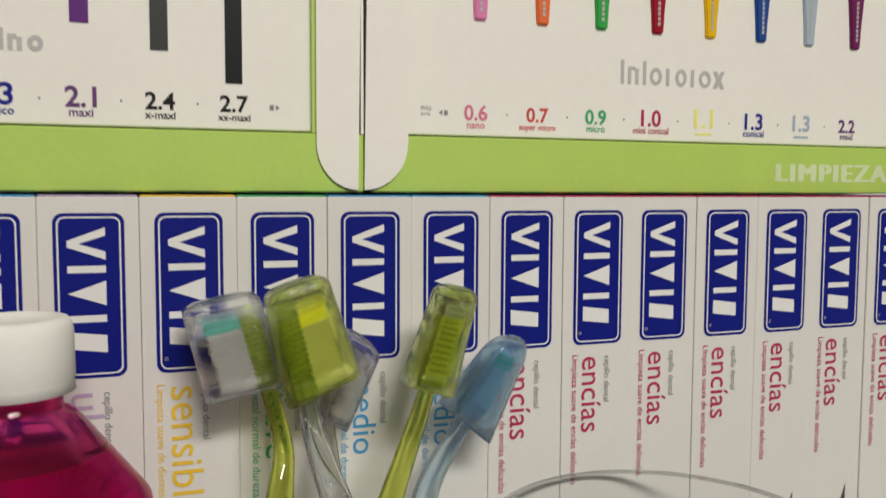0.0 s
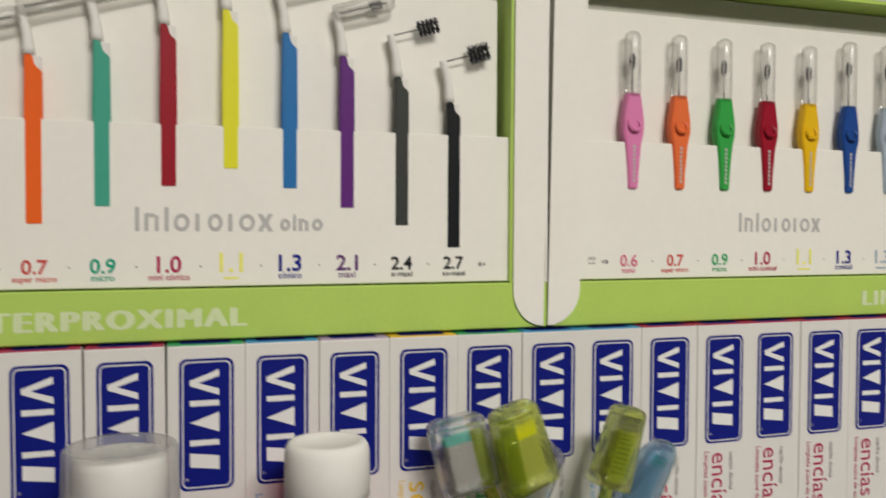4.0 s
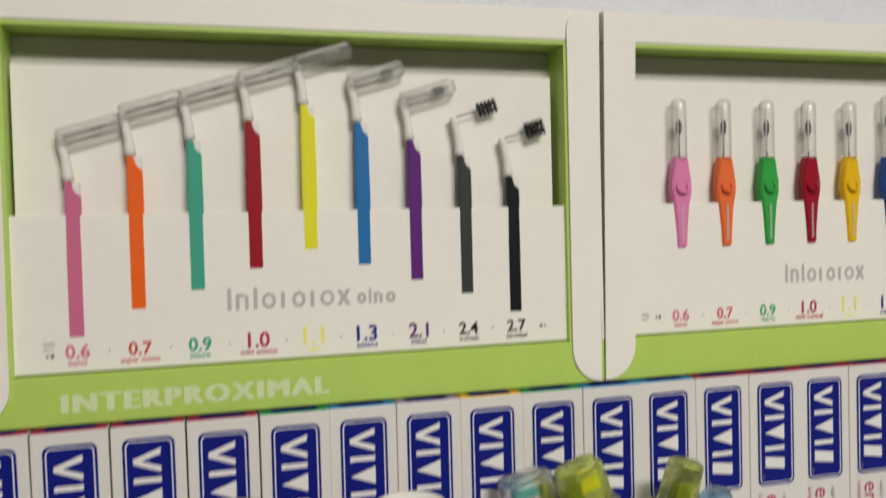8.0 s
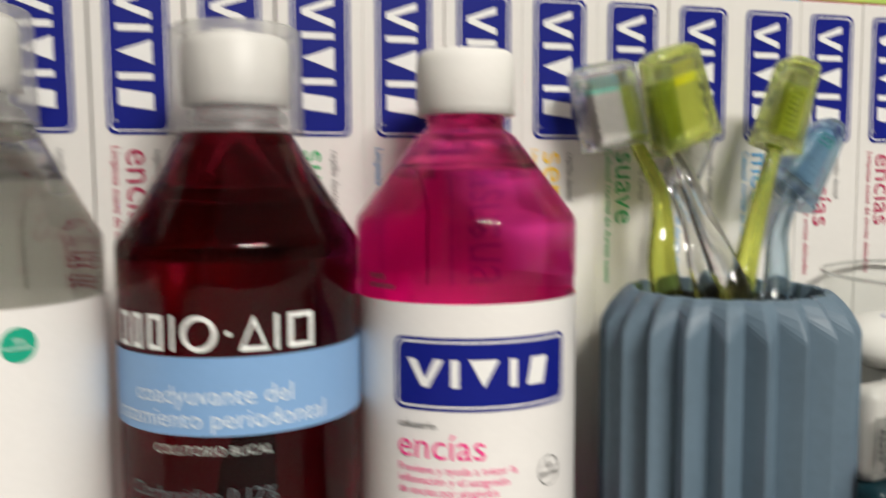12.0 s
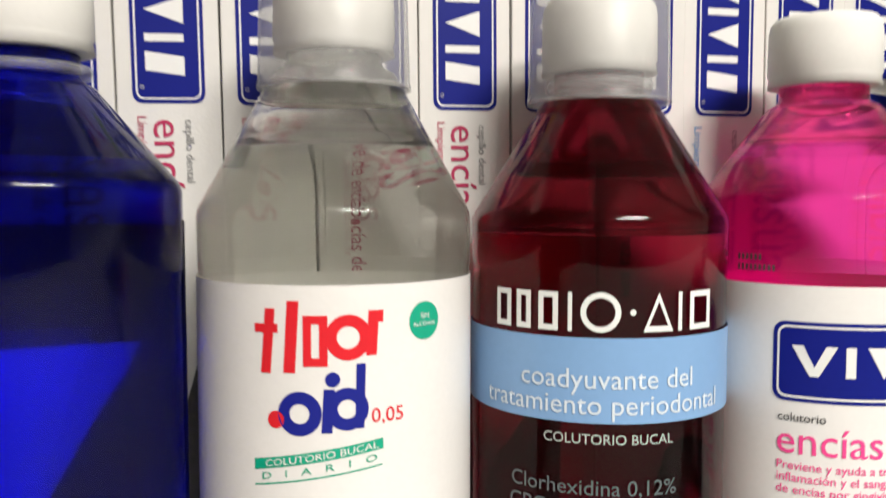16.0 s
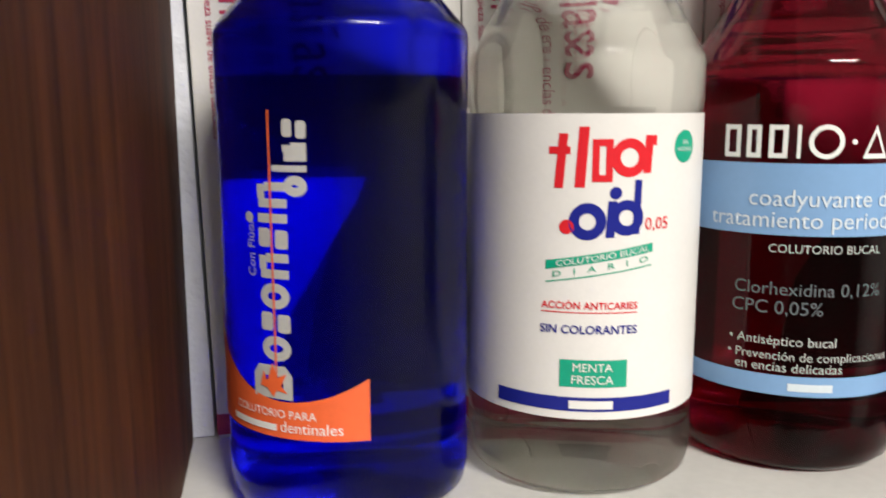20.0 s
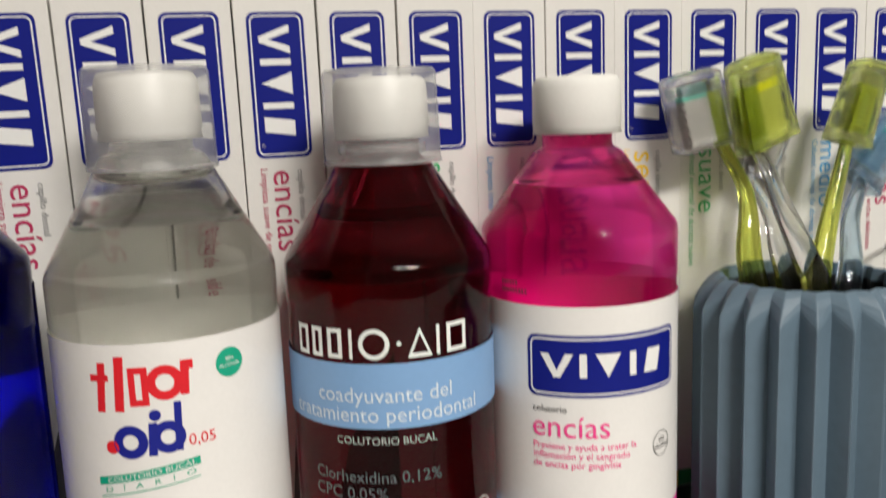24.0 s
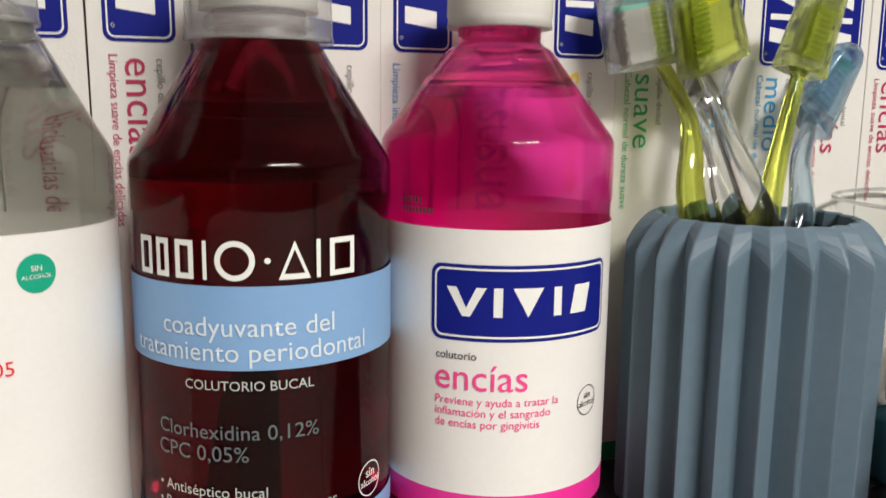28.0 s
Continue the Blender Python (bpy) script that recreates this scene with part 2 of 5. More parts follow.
M = {
    "carton": paint("white_carton", (0.745, 0.73, 0.695), 0.42, grain=0.02, scale=40, bump=0.05, bump_scale=900),
    "card": paint("cream_card", (0.89, 0.875, 0.81), 0.55, grain=0.02, scale=30, bump=0.02, bump_scale=900),
    "lime": paint("lime_print", (0.47, 0.67, 0.13), 0.45, grain=0.04, scale=50),
    "shade_grey_card": paint("shade_grey_card", (0.60, 0.59, 0.53), 0.7, grain=0.05),
    "navy": paint("navy_print", (0.005, 0.011, 0.205), 0.4, grain=0.05, scale=80, spec=0.2),
    "white_ink": paint("white_print", (0.82, 0.82, 0.80), 0.4, grain=0.02),
    "paper": paint("white_label_paper", (0.80, 0.785, 0.76), 0.38, grain=0.025, scale=70, bump=0.03, bump_scale=1200),
    "black_ink": paint("black_print", (0.015, 0.015, 0.016), 0.5, spec=0.2),
    "grey_ink": paint("grey_print", (0.22, 0.22, 0.22), 0.5),
    "pale_ink": paint("pale_grey_print", (0.50, 0.495, 0.48), 0.5),
    "dim_ink": paint("dim_grey_print", (0.12, 0.125, 0.14), 0.5),
    "ice_ink": paint("ice_blue_print", (0.66, 0.74, 0.80), 0.45),
    "pink_ink": paint("pink_print", (0.85, 0.06, 0.28), 0.4),
    "magenta_ink": paint("magenta_print", (0.83, 0.03, 0.32), 0.38, grain=0.04),
    "crimson_ink": paint("crimson_print", (0.45, 0.022, 0.095), 0.45),
    "red_ink": paint("red_print", (0.70, 0.02, 0.03), 0.4, spec=0.25),
    "blue_ink": paint("blue_print", (0.012, 0.018, 0.25), 0.4, spec=0.25),
    "green_ink": paint("green_print", (0.0, 0.36, 0.22), 0.4),
    "sky_ink": paint("sky_blue_print", (0.21, 0.38, 0.64), 0.4, grain=0.03),
    "azure_ink": paint("azure_print", (0.05, 0.33, 0.62), 0.45),
    "leaf_ink": paint("leaf_green_print", (0.04, 0.40, 0.14), 0.45),
    "yellow_ink": paint("yellow_print", (0.86, 0.56, 0.04), 0.45),
    "mauve_ink": paint("mauve_print", (0.50, 0.38, 0.56), 0.45),
    "orange_ink": paint("orange_print", (0.85, 0.14, 0.04), 0.4),
    "cap": paint("white_cap_plastic", (0.82, 0.81, 0.77), 0.62, grain=0.02, scale=90, bump=0.02, spec=0.16),
    "plaster": paint("rough_white_plaster", (0.78, 0.80, 0.85), 0.85, grain=0.05, scale=25, bump=0.9, bump_scale=110),
    "wood": wood_material("dark_brown_wood", (0.030, 0.0088, 0.0030), (0.098, 0.030, 0.0098)),
    "shelf": paint("white_laminate", (0.62, 0.61, 0.58), 0.35, grain=0.06, scale=30, bump=0.03),
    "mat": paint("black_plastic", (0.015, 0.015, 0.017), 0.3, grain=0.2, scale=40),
    "vase": paint("blue_grey_ceramic", (0.112, 0.168, 0.218), 0.5, grain=0.08, scale=30, bump=0.05, bump_scale=420),
    "ceiling": paint("white_ceiling_paint", (0.75, 0.74, 0.71), 0.9, grain=0.04, scale=4),
    "lime_bristle": paint("lime_bristle", (0.40, 0.44, 0.10), 0.5, grain=0.14, scale=600),
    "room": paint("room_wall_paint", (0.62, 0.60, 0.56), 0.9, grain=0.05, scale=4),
    "far_room": paint("unseen_far_wall", (0.15, 0.142, 0.135), 0.8, grain=0.1, scale=4),
    "floor": paint("room_floor_tile", (0.17, 0.155, 0.14), 0.5, grain=0.1, scale=3),
    "film": thin("thin_clear_plastic", (0.965, 0.965, 0.955), 0.13, 0.12, 0.42),
    "cup": thin("frosted_cup_plastic", (0.975, 0.975, 0.97), 0.17, 0.35, 0.45),
    "bowl": thin("clear_glass", (0.985, 0.99, 0.985), 0.002, 0.01, 0.3, False),
    "rim": glass("glass_rim", (0.70, 0.72, 0.71), 1.5),
    "water": glass("clear_mouthwash", (0.945, 0.95, 0.90), 1.33, 0.01, 0.24),
    "water_wall": glass("clear_bottle_wall", (0.95, 0.955, 0.93), 1.33, 0.0, 0.12),
    "claret": glass("dark_red_mouthwash", (0.275, 0.008, 0.030), 1.27, 0.09, 0.03),
    "claret_wall": glass("dark_red_bottle_wall", (0.19, 0.010, 0.020), 1.27, 0.07, 0.03),
    "magenta": glass("magenta_mouthwash", (0.96, 0.060, 0.45), 1.33, 0.02, 0.32),
    "magenta_wall": glass("magenta_bottle_wall", (0.92, 0.065, 0.30), 1.33, 0.01, 0.24),
    "cobalt": glass("cobalt_blue_mouthwash", (0.006, 0.010, 0.78), 1.30, 0.14, 0.10),
    "cobalt_wall": glass("cobalt_blue_bottle_wall", (0.006, 0.010, 0.31), 1.30, 0.08, 0.03),
    "rose": glass("rose_mouthwash", (0.78, 0.09, 0.23), 1.33, 0.08, 0.35),
    "lime_plastic": glass("lime_clear_plastic", (0.77, 0.83, 0.16), 1.46, 0.01, 0.12),
    "lime_cap": glass("lime_cap_plastic", (0.89, 0.945, 0.44), 1.49, 0.0, 0.30),
    "blue_plastic": glass("blue_clear_plastic", (0.62, 0.78, 0.89), 1.46, 0.01, 0.12),
    "blue_cap": glass("blue_cap_plastic", (0.62, 0.78, 0.88), 1.48, 0.0, 0.28),
    "clear_cap": glass("clear_cap_plastic", (0.965, 0.97, 0.965), 1.48, 0.0, 0.28),
    "pale_lime": paint("pale_lime_print", (0.68, 0.79, 0.46), 0.45),
    "smoke_plastic": glass("smoky_clear_plastic", (0.86, 0.86, 0.85), 1.50, 0.0, 0.02),
    "bristle": paint("white_bristle", (0.47, 0.46, 0.425), 0.6, grain=0.14, scale=500),
    "teal_bristle": paint("teal_bristle", (0.10, 0.50, 0.40), 0.5, grain=0.1, scale=600),
    "yellow_bristle": paint("yellow_bristle", (0.84, 0.78, 0.04), 0.5, grain=0.1, scale=600),
    "lime_plate": paint("lime_head_plastic", (0.30, 0.38, 0.03), 0.35, grain=0.12, scale=300),
    "olive_plate": paint("olive_head_plastic", (0.23, 0.28, 0.045), 0.4, grain=0.12, scale=300),
    "blue_plate": paint("pale_blue_head_plastic", (0.34, 0.46, 0.56), 0.4, grain=0.12, scale=300),
    "grey_plate": paint("grey_head_plastic", (0.52, 0.52, 0.51), 0.4, grain=0.1, scale=300),
    "inner": glass("inner_bottle_skin", (0.99, 0.99, 0.99), 1.33, 0.0, 0.10),
    "back_navy": paint("shaded_navy", (0.005, 0.007, 0.085), 0.4, grain=0.1, scale=80, spec=0.2),
    "wire": paint("dark_brush_wire", (0.02, 0.02, 0.025), 0.5),
    "spike": paint("charcoal_print", (0.07, 0.068, 0.066), 0.5, grain=0.5, scale=22),
}


# ---- mesh helpers ----
def mesh_of(name, bm, mat, smooth=False):
    me = bpy.data.meshes.new(name)
    if smooth:
        for f in bm.faces:
            f.smooth = True
    bm.to_mesh(me)
    bm.free()
    me.materials.append(mat)
    return me


def part(name, bm, mat, parent, label="", smooth=False):
    """Links a bmesh as one mesh object under a thing or a part."""
    ob = new(name, mesh_of(name, bm, mat, smooth))
    ob.parent = parent
    if label:
        tagged(ob, label)
    return ob


def thing(name, at, label, category, group="", kind="", turn=0):
    ob = new(name)
    ob.matrix_world = pose(*at, 0, 0, turn)
    ob.empty_display_size = 0.01
    return tagged(ob, label, category, group, kind)


def setting(name, bm, mat, label, category="", smooth=False):
    ob = new(name, mesh_of(name, bm, mat, smooth))
    return tagged(ob, label, category or name.split("_")[0], kind="structure")


def brick(x0, x1, y0, y1, z0, z1, bevel=0.0, seg=2):
    bm = bmesh.new()
    bmesh.ops.create_cube(bm, size=1.0)
    for v in bm.verts:
        v.co = Vector((x0 + (v.co.x + .5) * (x1 - x0), y0 + (v.co.y + .5) * (y1 - y0), z0 + (v.co.z + .5) * (z1 - z0)))
    if bevel:
        bmesh.ops.bevel(bm, geom=bm.edges[:], offset=bevel, segments=seg, profile=0.5, affect="EDGES")
    return bm


def lathe(profile, n=48, closed=True, at=(0, 0)):
    """Spins (radius, height) pairs round the upright axis."""
    bm = bmesh.new()
    rings = []
    for r, z in profile:
        if r < 1e-6:
            rings.append([bm.verts.new((at[0], at[1], z))])
        else:
            rings.append([bm.verts.new((at[0] + r * math.cos(2 * math.pi * i / n), at[1] + r * math.sin(2 * math.pi * i / n), z)) for i in range(n)])
    pairs = list(zip(rings, rings[1:])) + ([(rings[-1], rings[0])] if closed and len(rings[0]) > 1 and len(rings[-1]) > 1 else [])
    for a, b in pairs:
        for i in range(n):
            j = (i + 1) % n
            if len(a) == 1 and len(b) == 1:
                continue
            if len(a) == 1:
                bm.faces.new((a[0], b[j], b[i]))
            elif len(b) == 1:
                bm.faces.new((a[i], a[j], b[0]))
            else:
                bm.faces.new((a[i], a[j], b[j], b[i]))
    bmesh.ops.recalc_face_normals(bm, faces=bm.faces[:])
    return bm


def merged(*bms):
    out = bmesh.new()
    for bm in bms:
        me = bpy.data.meshes.new("t")
        bm.to_mesh(me)
        bm.free()
        out.from_mesh(me)
        bpy.data.meshes.remove(me)
    return out


def poly(points):
    """A flat outline in (u, v)."""
    bm = bmesh.new()
    bm.faces.new([bm.verts.new((u, v, 0)) for u, v in points])
    return bm


def rounded(u0, u1, v0, v1, r, n=5):
    pts = []
    for cu, cv, a in ((u1 - r, v0 + r, -90), (u1 - r, v1 - r, 0), (u0 + r, v1 - r, 90), (u0 + r, v0 + r, 180)):
        pts += [(cu + r * math.cos(radians(a + 90 * i / n)), cv + r * math.sin(radians(a + 90 * i / n))) for i in range(n + 1)]
    return pts


def ring(outer, inner):
    """A flat band between two outlines of equal length."""
    bm = bmesh.new()
    a = [bm.verts.new((u, v, 0)) for u, v in outer]
    b = [bm.verts.new((u, v, 0)) for u, v in inner]
    for i in range(len(a)):
        j = (i + 1) % len(a)
        bm.faces.new((a[i], a[j], b[j], b[i]))
    return bm


def disc(cu, cv, r, n=24, squash=1.0):
    return poly([(cu + squash * r * math.cos(2 * math.pi * i / n), cv + r * math.sin(2 * math.pi * i / n)) for i in range(n)])


def circle_ring(cu, cv, r, w, n=28):
    c = lambda q: [(cu + q * math.cos(2 * math.pi * i / n), cv + q * math.sin(2 * math.pi * i / n)) for i in range(n)]
    return ring(c(r), c(r - w))


def quad(u0, u1, v0, v1, slant=0.0):
    """A plain bar, its top pushed sideways by slant."""
    return poly([(u0, v0), (u1, v0), (u1 + slant, v1), (u0 + slant, v1)])


def frame_bar(u0, u1, v0, v1, w):
    return ring([(u0, v0), (u1, v0), (u1, v1), (u0, v1)], [(u0 + w, v0 + w), (u1 - w, v0 + w), (u1 - w, v1 - w), (u0 + w, v1 - w)])


def text(body, u0, u1, v0, v1=None, bold=0.0, space=1.0):
    """Flat lettering in the built-in font, fitted between u0 and u1 with its foot at v0 (and its top at v1)."""
    cu = bpy.data.curves.new("lettering", "FONT")
    cu.body, cu.size, cu.resolution_u, cu.offset, cu.space_character = body, 1.0, 3, bold, space
    ob = new("lettering", cu)
    dg = bpy.context.evaluated_depsgraph_get()
    me = bpy.data.meshes.new_from_object(ob.evaluated_get(dg))
    bpy.data.objects.remove(ob)
    bpy.data.curves.remove(cu)
    bm = bmesh.new()
    bm.from_mesh(me)
    bpy.data.meshes.remove(me)
    us, vs = [v.co.x for v in bm.verts], [v.co.y for v in bm.verts]
    s = (u1 - u0) / (max(us) - min(us))
    t = s if v1 is None else (v1 - v0) / (max(vs) - min(vs))
    ulow, vlow = min(us), (min(vs) if v1 is not None else 0.0)
    for v in bm.verts:
        v.co = Vector((u0 + (v.co.x - ulow) * s, v0 + (v.co.y - vlow) * t, 0))
    return bm


def mapped(bm, fn):
    for v in bm.verts:
        v.co = Vector(fn(v.co.x, v.co.y))
    bm.normal_update()
    return bm


def on_front(y):
    """Upright, on a face that looks towards the room."""
    return lambda u, v: (u, y, v)


def down_front(x, z, y):
    """Turned a quarter so that the line runs downwards: u goes down from z, v goes to the right from x."""
    return lambda u, v: (x + v, y, z - u)


def on_cylinder(r):
    """u in metres round the front of an upright cylinder, v its height."""
    return lambda u, v: (r * math.sin(u / r), -r * math.cos(u / r), v)


def cut_fine(bm, step):
    """Cuts a flat mesh by upright lines, so that it can bend."""
    us = [v.co.x for v in bm.verts]
    k = math.floor(min(us) / step) + 1
    while k * step < max(us):
        bmesh.ops.bisect_plane(bm, geom=bm.verts[:] + bm.edges[:] + bm.faces[:], plane_co=(k * step, 0, 0), plane_no=(1, 0, 0))
        k += 1
    return bm


def tube(points, radii, n=10, squash=1.0):
    """A tapering tube along points; squash flattens it front to back."""
    bm = bmesh.new()
    pts = [Vector(p) for p in points]
    rings = []
    for i, p in enumerate(pts):
        d = (pts[min(i + 1, len(pts) - 1)] - pts[max(i - 1, 0)]).normalized()
        a = d.cross(Vector((0, 1, 0)))
        a = a.normalized() if a.length > 1e-4 else Vector((1, 0, 0))
        b = d.cross(a).normalized()
        r = radii[i] if isinstance(radii, (list, tuple)) else radii
        rings.append([bm.verts.new(p + r * (math.cos(2 * math.pi * k / n) * a + squash * math.sin(2 * math.pi * k / n) * b)) for k in range(n)])
    for a, b in zip(rings, rings[1:]):
        for k in range(n):
            bm.faces.new((a[k], a[(k + 1) % n], b[(k + 1) % n], b[k]))
    bm.faces.new(rings[0][::-1])
    bm.faces.new(rings[-1])
    bmesh.ops.recalc_face_normals(bm, faces=bm.faces[:])
    return bm


def spline(points, n=6):
    """A smooth line through points."""
    p = [Vector(q) for q in points]
    p = [2 * p[0] - p[1]] + p + [2 * p[-1] - p[-2]]
    out = []
    for i in range(1, len(p) - 2):
        for k in range(n):
            t = k / n
            out.append(0.5 * (2 * p[i] + (p[i + 1] - p[i - 1]) * t + (2 * p[i - 1] - 5 * p[i] + 4 * p[i + 1] - p[i + 2]) * t * t + (3 * p[i] - p[i - 1] - 3 * p[i + 1] + p[i + 2]) * t ** 3))
    return out + [p[-2]]


# ---- the setting ----
setting("shelf_top", brick(-0.3405, 0.75, -0.02, 0.352, -0.022, 0.0, 0.001), M["shelf"], "white laminate shelf with worn front edge", "shelf")
setting("wall_north", brick(-1.6, 1.9, 0.352, 0.45, -1.1, 1.1), M["plaster"], "rough bluish-white plastered wall behind the shelf", "wall")
setting("side_panel", brick(-0.339, -0.3010, -0.03, 0.2885, -0.06, 0.75, 0.0015), M["wood"], "dark brown wooden side panel of the shelf", "panel")
# the pale wall strip narrows upwards, beside the leaning carton
bm = brick(-0.339, -0.2942, 0.2890, 0.3515, 0.0005, 0.213, 0.0)
for v in bm.verts:
    if v.co.x > -0.3:
        v.co.x -= 0.2155 * math.tan(radians(1.4)) * v.co.z / 0.2155 - 0.0001
setting("side_strip", bm, M["plaster"], "pale wall strip between wooden panel and leaning carton", "trim")
setting("upper_strip", brick(-0.339, -0.3005, 0.2890, 0.3515, 0.2132, 0.75, 0.0004), M["plaster"], "pale wall strip above the cartons", "trim")
setting("floor", brick(-1.6, 1.9, -2.2, 0.45, -1.16, -1.1), M["floor"], "plain tiled floor of the room", "floor")
setting("ceiling", brick(-1.6, 1.9, -2.2, 0.45, 1.1, 1.16), M["ceiling"], "plain white painted ceiling", "ceiling")
# unseen far wall, added dark so that the bottles reflect little of it
setting("wall_south", brick(-1.6, 1.9, -2.3, -2.2, -1.1, 1.1), M["far_room"], "unseen wall across the room, dark to dim bottle reflections", "wall")
setting("wall_west", brick(-1.7, -1.6, -2.2, 0.45, -1.1, 1.1), M["room"], "plain painted side wall", "wall")
setting("wall_east", brick(1.9, 2.0, -2.2, 0.45, -1.1, 1.1), M["room"], "plain painted side wall", "wall")

# ceiling light: a tray with the glow under it
light = thing("ceiling_light", (LAMP[0], LAMP[1], LAMP[2]), "white ceiling light tray shining down on the shelf", "ceiling light")
part("tray", brick(-0.31, 0.31, -0.17, 0.17, 0.0, 0.08, 0.004), M["cap"], light)


# ---- toothbrush boxes ----
BOX_Y, BOX_H = 0.2875, 0.2155


def logo_shapes(length, height):
    """The plain shapes that stand for the brand mark: a chevron, a bar, a triangle, a bar and a slanted block, in a line from 0 to length."""
    a, h = length, height
    chevron = [(0.0, h), (0.062 * a, h), (0.122 * a, 0.30 * h), (0.182 * a, h), (0.242 * a, h), (0.146 * a, 0), (0.098 * a, 0)]
    return [poly(chevron[::-1]), quad(0.285 * a, 0.338 * a, 0, h), poly([(0.492 * a, 0), (0.585 * a, h), (0.399 * a, h)]), quad(0.655 * a, 0.708 * a, 0, h), quad(0.775 * a, 0.905 * a, 0, h, 0.035 * a)]


def shifted(bm, du, dv):
    for v in bm.verts:
        v.co.x, v.co.y = v.co.x + du, v.co.y + dv
    return bm


KINDS = {
    "encias": ("crimson_ink", "encías", 0.0300, "Limpieza suave de encías delicadas", "white toothbrush carton with crimson top and lettering"),
    "encias_wide": ("crimson_ink", "encías", 0.0300, "Limpieza suave de encías delicadas", "white toothbrush carton with crimson top and lettering"),
    "sensible": ("yellow_ink", "sensible", 0.0440, "Limpieza suave de dientes sensibles", "white toothbrush carton with yellow top and lettering"),
    "suave": ("leaf_ink", "suave", 0.0275, "Cabezal normal de dureza suave", "white toothbrush carton with green top and lettering"),
    "medio": ("azure_ink", "medio", 0.0290, "Cabezal normal de dureza media", "white toothbrush carton with blue top and lettering"),
    "ultrasuave": ("mauve_ink", "ultrasuave", 0.0560, "", "white toothbrush carton with pale mauve top and lettering"),
    "interdental": ("azure_ink", "", 0.0300, "Limpieza interdental", "white toothbrush carton with light blue top"),
}


def toothbrush_box(kind, at):
    ink, word, long, line, label = KINDS[kind]
    b = thing("toothbrush_box", at, label, "carton", "row of toothbrush cartons")
    w = 0.0297
    body = part("carton", brick(0, w, 0, 0.050, 0, BOX_H - 0.0006, 0.00035, 2), M["carton"], b)
    part("top_flap", brick(0.0004, w - 0.0004, 0.0004, 0.0496, BOX_H - 0.0006, BOX_H, 0.0002, 1), M[ink], b, "coloured top flap")
    part("top_mark", mapped(poly(rounded(0.005, w - 0.005, 0.0011, 0.0200, 0.0008)), lambda u, v: (u, v, BOX_H + 0.0001)), M["navy"], b)
    part("foot_band", brick(-0.0001, w + 0.0001, -0.00025, 0.0502, 0.0012, 0.0085, 0.0), M[ink], b, "coloured band at the foot")
    f = down_front(0, BOX_H, -0.00015)
    g = down_front(0, BOX_H, -0.0003)
    top = BOX_H - 0.2098
    panel = part("brand_panel", mapped(poly(rounded(top, top + 0.0525, 0.0044, 0.0253, 0.0030)), f), M["navy"], b, "navy brand panel with white outline")
    part("outline", mapped(ring(rounded(top + .0011, top + .0514, .0055, .0242, .0024), rounded(top + .0016, top + .0509, .0060, .0237, .0020)), g), M["white_ink"], panel)
    for bm in logo_shapes(0.0425, 0.0112):
        part("brand_shape", mapped(bm, lambda u, v: g(u + top + 0.0045, v + 0.0084)), M["white_ink"], panel)
    part("small_ring", mapped(circle_ring(top + 0.0478, 0.0073, 0.0006, 0.0002, 12), g), M["pale_ink"], panel)
    s0 = BOX_H - 0.1525
    aside = (0.0016, 0.0010, 0.0014) if kind == "encias_wide" else (0, 0, 0)
    if word:
        part("kind_word", mapped(text(word, s0, s0 + long, 0.0085 + aside[0]), g), M[ink], b)
    part("small_word", mapped(text("cepillo dental", s0, s0 + 0.0185, 0.0182 + aside[1]), g), M["grey_ink"], b)
    if line:
        part("small_line", mapped(text(line, s0 - 0.001, s0 + (0.0505 if len(line) > 24 else 0.030), 0.0042 + aside[2]), g), M[ink], b)
    else:
        at = s0
        for run in (0.0088, 0.0062, 0.0030, 0.0090, 0.0115):
            part("small_bar", mapped(quad(at, at + run, 0.0045, 0.0051), g), M[ink], b)
            at += run + 0.0012
    part("spike_print", mapped(poly([(BOX_H - 0.0860, 0.0222), (BOX_H - 0.012, 0.0222), (BOX_H - 0.012, 0.0075), (BOX_H - 0.050, 0.0110)]), g), M["spike"], b, "charcoal wedge printed at the foot")
    return b


ORDER = {-3: "suave", -2: "interdental", -1: "ultrasuave", 0: "sensible", 1: "suave", 2: "medio", 3: "medio"}
LEANS = {-10: 1.4, -9: 1.25, -8: 1.05, -7: 0.85, -6: 0.6, -5: 0.4, -4: 0.2}
made = {}
for k in range(-10, 14):
    kind = ORDER.get(k, "encias" if k > -4 else "encias_wide")
    x = 0.0017 + (0.0306 if k > 0 else 0.0299) * k
    # the cartons towards the wooden panel lean against one another
    lean = LEANS.get(k, 0.0)
    at = (x + 0.185 * math.tan(radians(lean)), BOX_Y + 0.0004 * math.sin(k * 2.3), 0.0)
    if kind in made:
        c = copy_thing(made[kind], pose(*at, 0, -lean, 0))
    else:
        c = made[kind] = toothbrush_box(kind, at)
        c.matrix_world = pose(*at, 0, -lean, 0)
    c.scale = (1.0275 if k >= 0 else 0.985 if lean else 1.003, 1, 1)


# ---- mouthwash bottles ----
R = 0.0355


